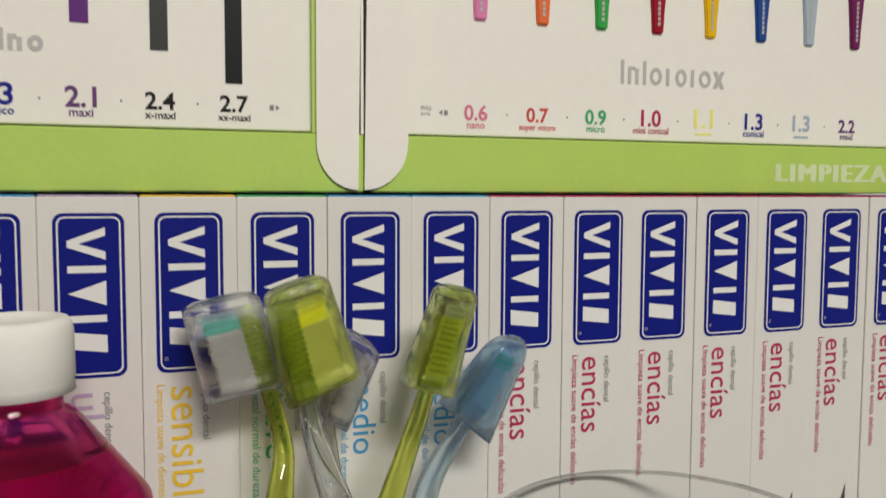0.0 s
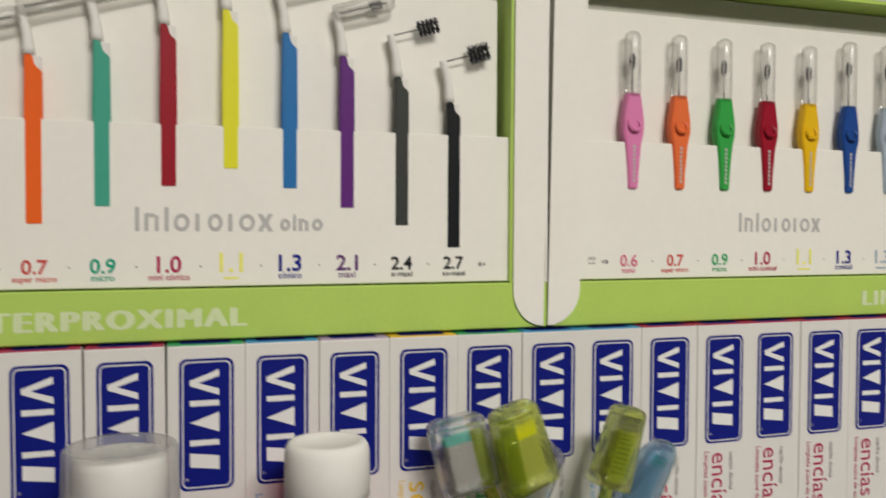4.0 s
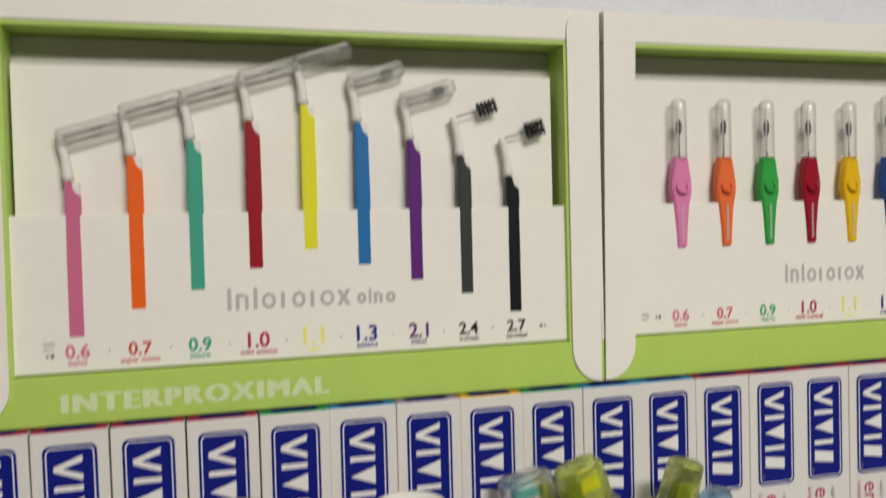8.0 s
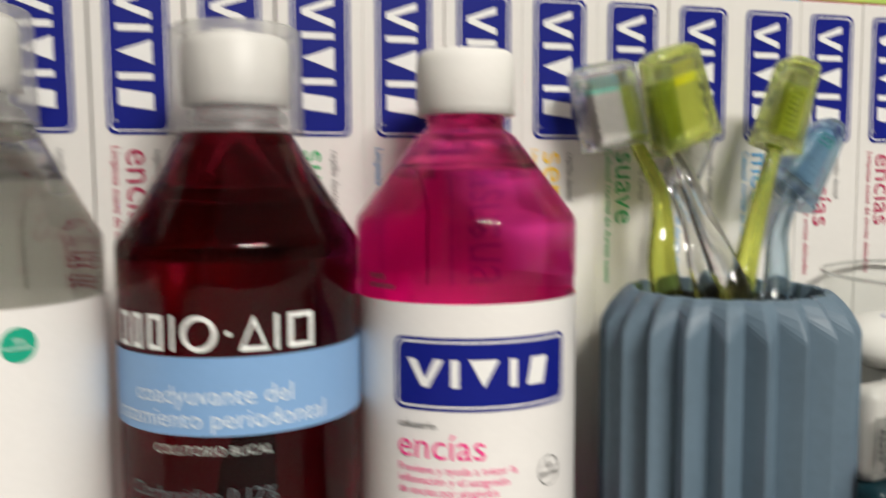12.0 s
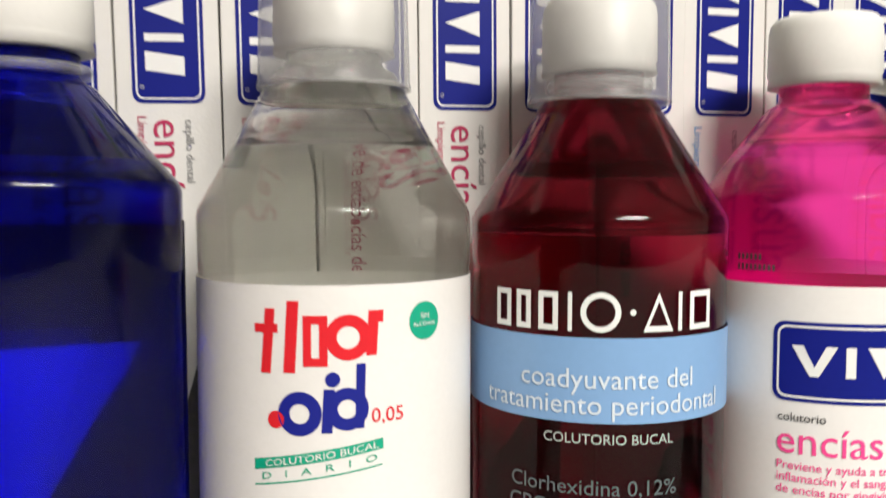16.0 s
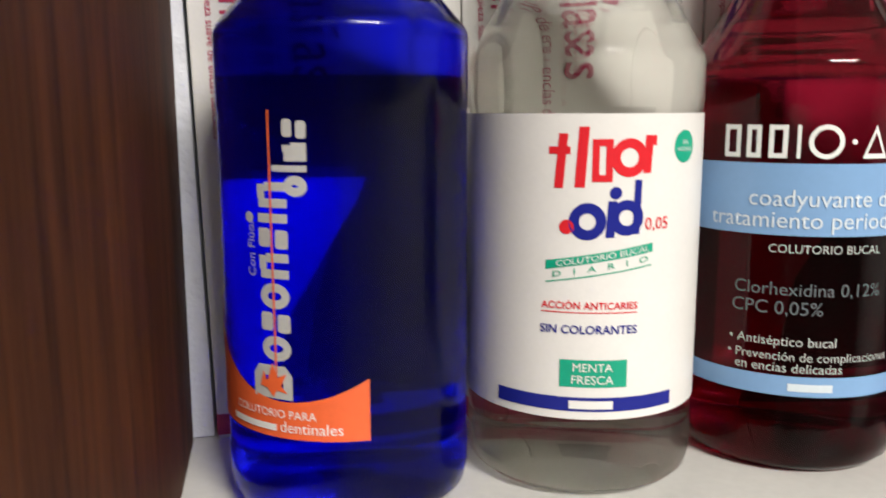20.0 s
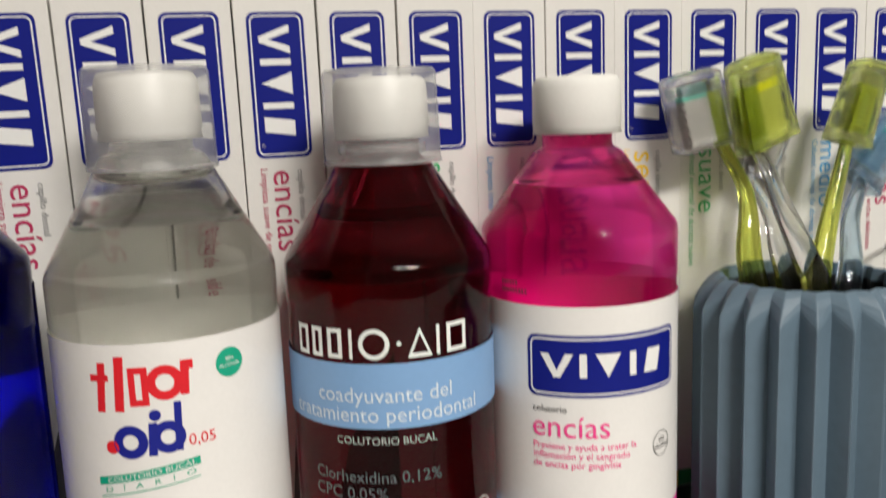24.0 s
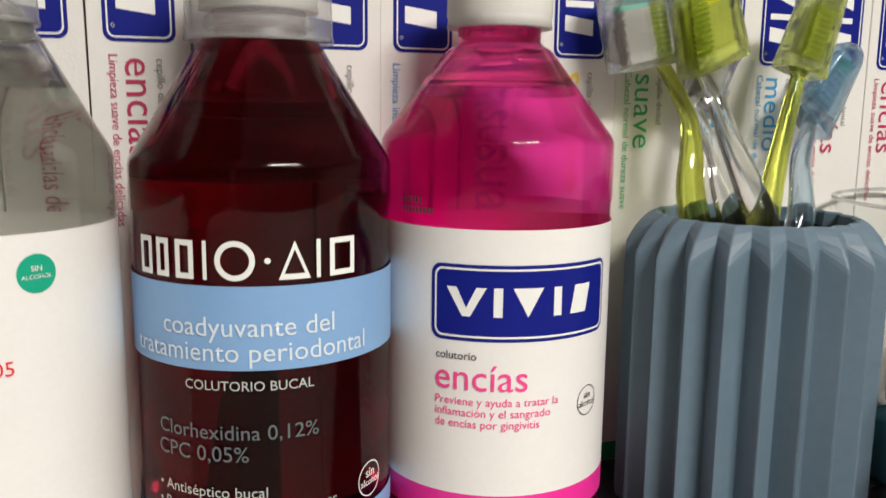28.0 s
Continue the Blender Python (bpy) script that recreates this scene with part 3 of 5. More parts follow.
def bottle_profile(shoulder, top=0.1582, neck=0.0125):
    """Radius and height from the foot up: straight wall, a tight shoulder, a straight cone, a short neck."""
    foot = [(0, 0.004), (0.024, 0.0025), (0.0285, 0.0), (0.0315, 0.0006), (0.0345, 0.0035), (R, 0.0080), (R, 0.0160), (R - 0.0003, 0.0168), (R - 0.0003, 0.1115), (R, 0.1122)]
    a, p, c = Vector((R, 0.1122)), Vector((R, shoulder)), Vector((neck + 0.0034, top - 0.0020))
    u, w, q = (a - p).normalized(), (c - p).normalized(), 0.0021
    bend = []
    for i in range(7):
        k = i / 6
        bend.append((p + u * q) * (1 - k) ** 2 + p * 2 * k * (1 - k) + (p + w * q) * k * k)
    cone = [p + u * (q + 0.0006)] + bend + [p + w * (q + 0.0006), p.lerp(c, 0.5), c - w * 0.0004, c]
    return foot + [tuple(v) for v in cone] + [(neck + 0.0010, top - 0.0006), (neck, top + 0.0004), (neck, top + 0.0058), (0, top + 0.0058)]


def bottle(at, liquid, wall, label, level, shoulder, turn=0, top=0.1582):
    b = thing("mouthwash_bottle", at, label, "bottle", "row of mouthwash bottles", turn=turn)
    prof = bottle_profile(shoulder, top)
    side = prof[5:-1]
    r_at = float(np.interp(level, [z for r, z in side], [r for r, z in side]))
    prof = [p for p in prof[:-1] if p[1] < level - 0.0002] + [(r_at, level)] + [p for p in prof[5:] if p[1] > level + 0.0002]
    body = lathe(prof, 96, closed=False)
    # the air above the liquid: a hollow with its skin turned inside out
    air = [(0, level), (r_at - 0.0022, level), (r_at - 0.0011, level + 0.0006)] + [(r - 0.0010, z) for r, z in side if z > level + 0.001] + [(side[-1][0] - 0.001, top + 0.0050), (0, top + 0.0050)]
    hollow = lathe(air, 96, closed=False)
    bmesh.ops.reverse_faces(hollow, faces=hollow.faces[:])
    for f in body.faces:
        f.material_index = 1 if f.calc_center_median().z > level else 0
    for f in hollow.faces:
        f.material_index = 2
    ob = part("bottle_body", merged(body, hollow), liquid, b, smooth=True)
    ob.data.materials.append(wall)
    ob.data.materials.append(M["inner"])
    return b


def screw_cap(b, r, z0, z1, label="ribbed white screw cap"):
    bm = lathe([(0, z1 - 0.0013), (r - 0.0050, z1 - 0.0012), (r - 0.0041, z1 - 0.0004), (r - 0.0033, z1), (r - 0.0014, z1 - 0.0003), (r - 0.0004, z1 - 0.0018), (r, z1 - 0.004), (r + 0.0002, z0 + 0.0035), (r - 0.0002, z0 + 0.003), (r + 0.0003, z0), (r - 0.001, z0), (0, z0 + 0.0002)], 96, closed=False)
    for v in bm.verts:
        q = math.hypot(v.co.x, v.co.y)
        if q > r - 0.0001 and z0 + 0.002 < v.co.z < z1 - 0.002:
            a = math.atan2(v.co.y, v.co.x)
            v.co.x *= 1 + 0.006 * math.cos(48 * a)
            v.co.y *= 1 + 0.006 * math.cos(48 * a)
    return part("screw_cap", bm, M["cap"], b, label, smooth=True)


def dosing_cup(b, z0, z1, r0=0.0191, r1=0.0184):
    bm = lathe([(r0 - 0.0009, z0 + 0.0012), (r0 - 0.0009, z0), (r0 + 0.0003, z0), (r0 + 0.0003, z0 + 0.0012), (r0, z0 + 0.0016), (r0, z0 + 0.004), (r1, z1 - 0.0012), (r1 - 0.0010, z1), (r1 - 0.0022, z1 - 0.0008), (0, z1 - 0.0008)], 64, closed=False)
    cup = part("dosing_cup", bm, M["cup"], b, "translucent dosing cup over the cap", smooth=True)
    return cup


def wrap(name, bm, mat, parent, lift=0.00015, label="", step=0.0025):
    return part(name, mapped(cut_fine(bm, step), on_cylinder(R + lift)), mat, parent, label, smooth=True)


def arc(deg):
    return R * radians(deg)


# deep blue bottle
b = bottle((-0.2512, 0.2463, 0.0), M["cobalt"], M["cobalt_wall"], "cobalt blue mouthwash bottle with white screw cap", 0.1385, 0.1328)
screw_cap(b, 0.0156, 0.1645, 0.1840)
part("neck_ring", lathe([(0.0118, 0.1588), (0.0150, 0.1588), (0.0152, 0.1600), (0.0150, 0.1612), (0.0118, 0.1614)], 48), M["cup"], b, smooth=True)
deb = b

# clear bottle
b = bottle((-0.1772, 0.2504, 0.0), M["water"], M["water_wall"], "clear mouthwash bottle with white label and dosing cup", 0.1420, 0.1265, top=0.1640)
screw_cap(b, 0.0155, 0.1668, 0.1876)
dosing_cup(b, 0.1578, 0.1891, 0.0197, 0.0190)
flb = b

# dark red bottle
b = bottle((-0.1034, 0.2510, 0.0), M["claret"], M["claret_wall"], "dark red mouthwash bottle with light blue band and dosing cup", 0.1205, 0.1245)
screw_cap(b, 0.0157, 0.1640, 0.1842)
part("neck_ring", lathe([(0.0124, 0.1590), (0.0146, 0.1592), (0.0149, 0.1606), (0.0146, 0.1622), (0.0124, 0.1625)], 48), M["cup"], b, smooth=True)
dosing_cup(b, 0.1558, 0.1868, 0.0197, 0.0190)
peb = b

# magenta bottle
b = bottle((-0.0317, 0.2515, 0.0), M["magenta"], M["magenta_wall"], "magenta mouthwash bottle with white label and screw cap", 0.1450, 0.1300)
screw_cap(b, 0.0156, 0.1626, 0.1828)
vib = b


def lines(name, rows, mat, parent, lift=0.0004, bold=0.0):
    """Several lines of lettering in one ink, round the bottle: (words, from, to in degrees, foot height)."""
    for w, a0, a1, z in rows:
        wrap(name, text(w, arc(a0), arc(a1), z, bold=bold), mat, parent, lift, step=0.004)


def label_on(b, z0, z1, a0, a1, mat=None):
    return wrap("label", quad(arc(a0), arc(a1), z0, z1), mat or M["paper"], b)


# magenta bottle: label
label_on(vib, 0.0298, 0.1065, -179, 179)
wrap("back_label", quad(arc(95), arc(265), 0.1066, 0.1093), M["paper"], vib, label="upper edge of the white back label")
wrap("pink_band", quad(arc(-179), arc(179), 0.0219, 0.0298), M["magenta_ink"], vib, label="magenta band under the label")
pan = wrap("brand_panel", poly(rounded(arc(-54), arc(38.5), 0.0752, 0.0968, 0.0030)), M["navy"], vib, 0.0003, "navy brand panel with white outline")
wrap("outline", ring(rounded(arc(-52.4), arc(36.9), 0.0762, 0.0958, 0.0024), rounded(arc(-51.5), arc(36.0), 0.0768, 0.0952, 0.0020)), M["white_ink"], pan, 0.00045)
for bm in logo_shapes(arc(76), 0.0082):
    wrap("brand_shape", shifted(bm, arc(-46.5), 0.0823), M["white_ink"], pan, 0.0005)
lines("small_word", [("colutorio", -51.5, -32, 0.0698)], M["black_ink"], vib)
lines("kind_word", [("encías", -51.6, -8.4, 0.0610)], M["pink_ink"], vib)
lines("small_print", [("Previene y ayuda a tratar la", -51.5, 7.5, 0.0566), ("inflamación y el sangrado", -51.5, 3.3, 0.0533), ("de encías por gingivitis", -51.5, -2.1, 0.0500)], M["pink_ink"], vib)
wrap("seal", circle_ring(arc(27), 0.0550, 0.0046, 0.00025), M["black_ink"], vib, 0.0004)
lines("seal_word", [("sin", 24.5, 29.5, 0.0557), ("alcohol", 21.0, 33.0, 0.0533)], M["black_ink"], vib)
wrap("date_stamp", merged(*[quad(arc(-72 + 2.1 * i), arc(-70.8 + 2.1 * i), 0.1100, 0.1117) for i in range(9)], *[quad(arc(-72 + 2.1 * i), arc(-70.8 + 2.1 * i), 0.1128, 0.1145) for i in range(6)]), M["spike"], vib, 0.0002, "faint stamped date marks")

# dark red bottle: printing
band = wrap("blue_band", quad(arc(-125), arc(112), 0.0745, 0.0957), M["sky_ink"], peb, label="light blue printed band")
T0, T1, Z0, Z1, W = -68.0, 31.5, 0.0972, 0.1068, 0.0014
marks = []
for i, (a, c, form) in enumerate(((0, .085, "box"), (.115, .185, "box"), (.22, .305, "box"), (.345, .362, "bar"), (.395, .555, "ring"), (.59, .615, "dot"), (.645, .775, "wedge"), (.80, .818, "bar"), (.86, .985, "box"))):
    u0, u1 = arc(T0 + a * (T1 - T0)), arc(T0 + c * (T1 - T0))
    if form == "box":
        marks.append(frame_bar(u0, u1, Z0, Z1, W))
    elif form == "bar":
        marks.append(quad(u0, u1, Z0, Z1))
    elif form == "ring":
        marks.append(circle_ring((u0 + u1) / 2, (Z0 + Z1) / 2, (u1 - u0) / 2, W))
    elif form == "dot":
        marks.append(disc((u0 + u1) / 2, (Z0 + Z1) / 2, (u1 - u0) / 2))
    else:
        m = (u0 + u1) / 2
        marks.append(ring([(u0, Z0), (u1, Z0), (m, Z1)], [(u0 + 0.0014, Z0 + W), (u1 - 0.0014, Z0 + W), (m, Z1 - 0.0022)]))
for bm in marks:
    wrap("brand_shape", bm, M["white_ink"], peb, 0.0003)
lines("band_line", [("coadyuvante del", -53.9, 19.3, 0.0832), ("tratamiento periodontal", -74, 36, 0.0768)], M["ice_ink"], band)
lines("kind_line", [("COLUTORIO BUCAL", -43.4, 9.8, 0.0694)], M["pale_ink"], peb)
lines("formula_line", [("Clorhexidina 0,12%", -58.7, 11.6, 0.0566), ("CPC 0,05%", -59.5, -17.2, 0.0508)], M["dim_ink"], peb)
lines("small_print", [("• Antiséptico bucal", -60, -9.9, 0.0412), ("• Prevención de complicaciones", -60.5, 19.8, 0.0366), ("en encías delicadas", -56.5, -6.0, 0.0330)], M["pale_ink"], peb)
low = wrap("foot_band", quad(arc(-125), arc(112), 0.0256, 0.0318), M["sky_ink"], peb, label="light blue band at the foot")
wrap("maker_bar", quad(arc(-31), arc(-10), 0.0272, 0.0296), M["ice_ink"], low, 0.0003)
wrap("seal", circle_ring(arc(40), 0.0388, 0.0050, 0.0003), M["white_ink"], peb, 0.0003)
lines("seal_word", [("sin", 37, 43, 0.0395), ("alcohol", 33.5, 46.5, 0.0371)], M["white_ink"], peb)

# clear bottle: label
label_on(flb, 0.0248, 0.1103, -122, 98)
wrap("back_label", quad(arc(118), arc(236), 0.0248, 0.1122), M["paper"], flb)
red = [quad(arc(-33.5), arc(-29.5), 0.0903, 0.1050, 0.0012), quad(arc(-36), arc(-26.5), 0.0995, 0.1015), quad(arc(-24.5), arc(-20), 0.0905, 0.1068, 0.0010), frame_bar(arc(-17), arc(-8), 0.0920, 0.1035, 0.0019),
       circle_ring(arc(-0.5), 0.0985, 0.0052, 0.0026), quad(arc(6), arc(10.0), 0.0943, 0.1045, 0.0006), disc(arc(-27.6), 0.0797, 0.0020), quad(arc(9.5), arc(12.6), 0.1018, 0.1045)]
for bm in red:
    wrap("red_brand_shape", bm, M["red_ink"], flb, 0.0003)
blue = [circle_ring(arc(-18.5), 0.0812, 0.0051, 0.0028), quad(arc(-10.5), arc(-6.5), 0.0768, 0.0868, 0.0006), disc(arc(-6.3), 0.0890, 0.0017), circle_ring(arc(-1.0), 0.0822, 0.0049, 0.0027), quad(arc(1.8), arc(5.2), 0.0777, 0.0925, 0.0004)]
for bm in blue:
    wrap("blue_brand_shape", bm, M["blue_ink"], flb, 0.0003)
lines("strength", [("0,05", 8, 20.5, 0.0788)], M["red_ink"], flb)
tilt = lambda bm, k: mapped(bm, lambda u, v: (u, v + k * (u - arc(-36.7)), 0))
wrap("green_bar", tilt(quad(arc(-36.7), arc(12.4), 0.0677, 0.0702), 0.16), M["green_ink"], flb, 0.0003)
wrap("bar_line", tilt(text("COLUTORIO BUCAL", arc(-32), arc(10.5), 0.0682, 0.0698), 0.16), M["white_ink"], flb, 0.0005)
wrap("daily_word", tilt(text("D   I   A   R   I   O", arc(-33.4), arc(10), 0.0653, 0.0669), 0.16), M["green_ink"], flb, 0.0004)
wrap("green_swash", mapped(quad(arc(-36.6), arc(11.9), 0.0, 0.00035), lambda u, v: (u, 0.0640 + v + 0.0047 * ((u - arc(-36.6)) / arc(48.5)) ** 1.6, 0)), M["green_ink"], flb, 0.0003)
lines("claim", [("ACCIÓN ANTICARIES", -38.4, 5.4, 0.0568)], M["red_ink"], flb, bold=0.012)
wrap("underline", quad(arc(-38.4), arc(5.4), 0.0556, 0.0559), M["red_ink"], flb, 0.0003)
lines("second_claim", [("SIN COLORANTES", -38.7, 5.6, 0.0498)], M["blue_ink"], flb, bold=0.012)
mint = wrap("mint_panel", quad(arc(-29.4), arc(1.4), 0.0343, 0.0422), M["green_ink"], flb, 0.0003)
lines("mint_word", [("MENTA", -23.5, -5.5, 0.0389), ("FRESCA", -24, -5, 0.0353)], M["white_ink"], mint, 0.0005)
strip = wrap("blue_strip", quad(arc(-61.3), arc(27), 0.0272, 0.0313), M["blue_ink"], flb, 0.0003)
wrap("maker_bar", quad(arc(-25), arc(-5), 0.0280, 0.0304), M["white_ink"], strip, 0.0005)
wrap("green_seal", disc(arc(30.6), 0.1012, 0.0045), M["green_ink"], flb, 0.0003)
lines("seal_word", [("SIN", 28.6, 32.6, 0.1018), ("ALCOHOL", 25.0, 36.2, 0.1000)], M["white_ink"], flb, 0.0005)

# blue bottle: printing runs upwards
Zs, Ze = 0.0368, 0.0985


def stroke_shape(form, u0, u1, z0, z1):
    """One plain shape of an upward-running mark: u0 is its upper side, z runs along the line."""
    w = 0.0023
    if form == "ring":
        e = lambda p, q: [((u0 + u1) / 2 + p * math.cos(2 * math.pi * i / 24), (z0 + z1) / 2 + q * math.sin(2 * math.pi * i / 24)) for i in range(24)]
        return ring(e((u1 - u0) / 2, (z1 - z0) / 2), e((u1 - u0) / 2 - w, (z1 - z0) / 2 - w))
    if form == "pair":
        return merged(quad(u0 + 0.0004, u1, z0, z0 + w), quad(u0 + w, u1, z1 - w, z1), quad(u0, u0 + w, z0 + w, z1 - 0.0006))
    if form == "dashes":
        d = (u1 - u0) / 2
        return merged(poly(rounded(u0, u0 + 0.84 * d, z0 + 0.0004, z1, 0.0008, 3)), poly(rounded(u1 - 0.84 * d, u1, z0, z1 - 0.0004, 0.0008, 3)))
    if form == "half":
        out = [(u1, z0), (u1, z1 - 0.0026), (u1 - 0.0020, z1), (u0 + 0.0020, z1), (u0, z1 - 0.0026), (u0, z0)]
        cu, cz = (u0 + u1) / 2, (z0 + z1) / 2
        return ring(out, [(cu + (u - cu) * 0.56, cz + (z - cz) * 0.36) for u, z in out])
    return quad(u0, u1, z0, z1)


WORD = ((0, .145, 1, "half"), (.165, .275, .72, "ring"), (.290, .375, .72, "dashes"), (.390, .500, .72, "ring"), (.520, .625, .72, "pair"), (.645, .730, .72, "dashes"), (.752, .790, .72, "bar"), (.815, .92, .72, "pair"))
for a, c, h, form in WORD:
    wrap("brand_shape", stroke_shape(form, arc(-29.5) - h * arc(20.0), arc(-29.5), Zs + a * (Ze - Zs), Zs + c * (Ze - Zs)), M["pale_ink"], deb, 0.0002)
wrap("brand_shape", disc(arc(-49.0), Zs + .771 * (Ze - Zs), 0.0014), M["pale_ink"], deb, 0.0002)
for z0, z1, a0, form in ((0.0900, 0.0953, -30.8, "ring"), (0.0962, 0.0978, -36.0, "bar"), (0.0988, 0.1034, -30.8, "pair"), (0.1044, 0.1092, -30.8, "dashes")):
    wrap("brand_shape", stroke_shape(form, arc(a0), arc(-20.5), z0, z1), M["pale_ink"], deb, 0.0002)
wrap("red_line", quad(arc(-37.6), arc(-36.7), 0.0390, 0.1115), M["orange_ink"], deb, 0.0004, "thin orange line")
wrap("spark", poly([(arc(-46), 0.0400), (arc(-44), 0.0440), (arc(-42), 0.0415), (arc(-39), 0.0465), (arc(-37), 0.0425), (arc(-32), 0.0440), (arc(-35), 0.0405), (arc(-32), 0.0385), (arc(-37), 0.0392), (arc(-39), 0.0372), (arc(-42), 0.0395)]), M["orange_ink"], deb, 0.0004)
wrap("fluor_word", mapped(text("Con Flúor", 0, 0.0150, 0), lambda u, v: (arc(-46.5) - v, 0.0690 + u, 0)), M["pale_ink"], deb, 0.0002)
sweep = [(arc(-95 + 98.3 * i / 20), 0.0362 + 0.0068 * ((i / 20 - 0.62) / 0.38) ** 2 * (1 if i / 20 > 0.62 else 1.35)) for i in range(21)]
bm = bmesh.new()
lo = [bm.verts.new((u, 0.0262, 0)) for u, v in sweep]
hi = [bm.verts.new((u, v, 0)) for u, v in sweep]
for i in range(20):
    bm.faces.new((lo[i], lo[i + 1], hi[i + 1], hi[i]))
sw = wrap("orange_panel", bm, M["orange_ink"], deb, 0.0002, "orange panel with curved top")
lines("panel_line", [("COLUTORIO PARA", -63, -19.3, 0.0318), ("dentinales", -36, -8, 0.0280)], M["white_ink"], sw)
wrap("panel_bar", quad(arc(-66), arc(-38), 0.0280, 0.0298), M["white_ink"], sw, 0.0004)
# back label is darker than the navy print, to carry the unlit inside
wrap("back_label", quad(arc(96), arc(256), 0.0190, 0.1240), M["back_navy"], deb, 0.0004, label="navy back label with the bottle's inner shade in its colour")
# white patch cut to the outline of the light that glows through the bottle
wrap("back_text_field", poly([(arc(199), 0.0225), (arc(255), 0.0225), (arc(255), 0.0930), (arc(169), 0.0930), (arc(172), 0.0850), (arc(181), 0.0700), (arc(193), 0.0480)]), M["paper"], deb, 0.00012, "white patch standing in for the glow through the liquid")

# ---- brush holder ----
setting("tray", brick(0.0005, 0.345, 0.118, 0.2862, 0.0, 0.0018, 0.0006, 1), M["mat"], "thin black tray under the holder and bowl", "tray")
vase = thing("brush_holder", (0.057, 0.2375, 0.0018), "blue-grey pleated ceramic holder for toothbrushes", "holder")
N = 22


def pleated(rows, cap_foot=False):
    """Rings of a folded wall: (radius at the ridge, depth of the valley, height at the ridge, height at the valley)."""
    bm, rings = bmesh.new(), []
    for r, dip, z0, z1 in rows:
        if r == 0:
            rings.append([bm.verts.new((0, 0, z0))])
            continue
        row = []
        for i in range(2 * N):
            a = radians(-107.4) + math.pi * i / N
            # each ridge and valley is a narrow rounded edge between two flat faces
            k = i % 2
            for off in ((-0.012, 0.06), (0.0, 0.0), (0.012, 0.06)):
                fold = off[1] if k == 0 else 1 - off[1]
                q, z = r - dip * fold, z0 + (z1 - z0) * fold
                row.append(bm.verts.new((q * math.cos(a + off[0]), q * math.sin(a + off[0]), z)))
        rings.append(row)
    n = 6 * N
    for a, c in zip(rings, rings[1:]):
        for i in range(n):
            j = (i + 1) % n
            bm.faces.new((a[i], a[j], c[j], c[i]) if len(c) > 1 else (a[i], a[j], c[0]))
    if cap_foot:
        bm.faces.new(rings[0][::-1])
    return bm


part("pleated_wall", pleated([(0.0396, 0.0040, 0.0, 0.0), (0.0416, 0.0060, 0.0020, 0.0012), (0.0421, 0.0066, 0.0060, 0.0050), (0.0421, 0.0066, 0.050, 0.050), (0.0420, 0.0066, 0.0905, 0.0960), (0.0417, 0.0064, 0.0922, 0.0974)], True), M["vase"], vase)
part("scalloped_rim", pleated([(0.0417, 0.0064, 0.0922, 0.0974), (0.0408, 0.0058, 0.0942, 0.0984), (0.0388, 0.0044, 0.0978, 0.1002), (0.0362, 0.0030, 0.1010, 0.1018), (0.0342, 0.0024, 0.1028, 0.1030), (0.0328, 0.0022, 0.1036, 0.1036), (0.0318, 0.0020, 0.1030, 0.1030), (0.0313, 0.0020, 0.0985, 0.0985)]), M["vase"], vase)
# inner wall takes the tray's black to stand in for shade inside the holder
part("inner_wall", pleated([(0.0313, 0.0020, 0.0985, 0.0985), (0.0308, 0.0018, 0.008, 0.008), (0.0, 0, 0.008, 0.008)]), M["mat"], vase, "inside of the holder, shade put into its black")


# ---- toothbrushes in the holder ----
M["straw_bristle"] = paint("straw_bristle", (0.56, 0.56, 0.38), 0.5, grain=0.14, scale=600)
def blend(q, a, b, d):
    """A place in a four-cornered head: a across, b down, d metres back."""
    tl, tr, br, bl = [Vector(p) for p in q]
    p = (tl * (1 - a) + tr * a) * (1 - b) + (bl * (1 - a) + br * a) * b
    return p + Vector((0, d, 0))


def block(bm, q, a0, a1, b0, b1, d0, d1):
    vs = [bm.verts.new(blend(q, a, b, d)) for d in (d0, d1) for a, b in ((a0, b0), (a1, b0), (a1, b1), (a0, b1))]
    for f in ((0, 1, 2, 3), (7, 6, 5, 4), (0, 4, 5, 1), (1, 5, 6, 2), (2, 6, 7, 3), (3, 7, 4, 0)):
        bm.faces.new([vs[i] for i in f])


SINK = 0.0038


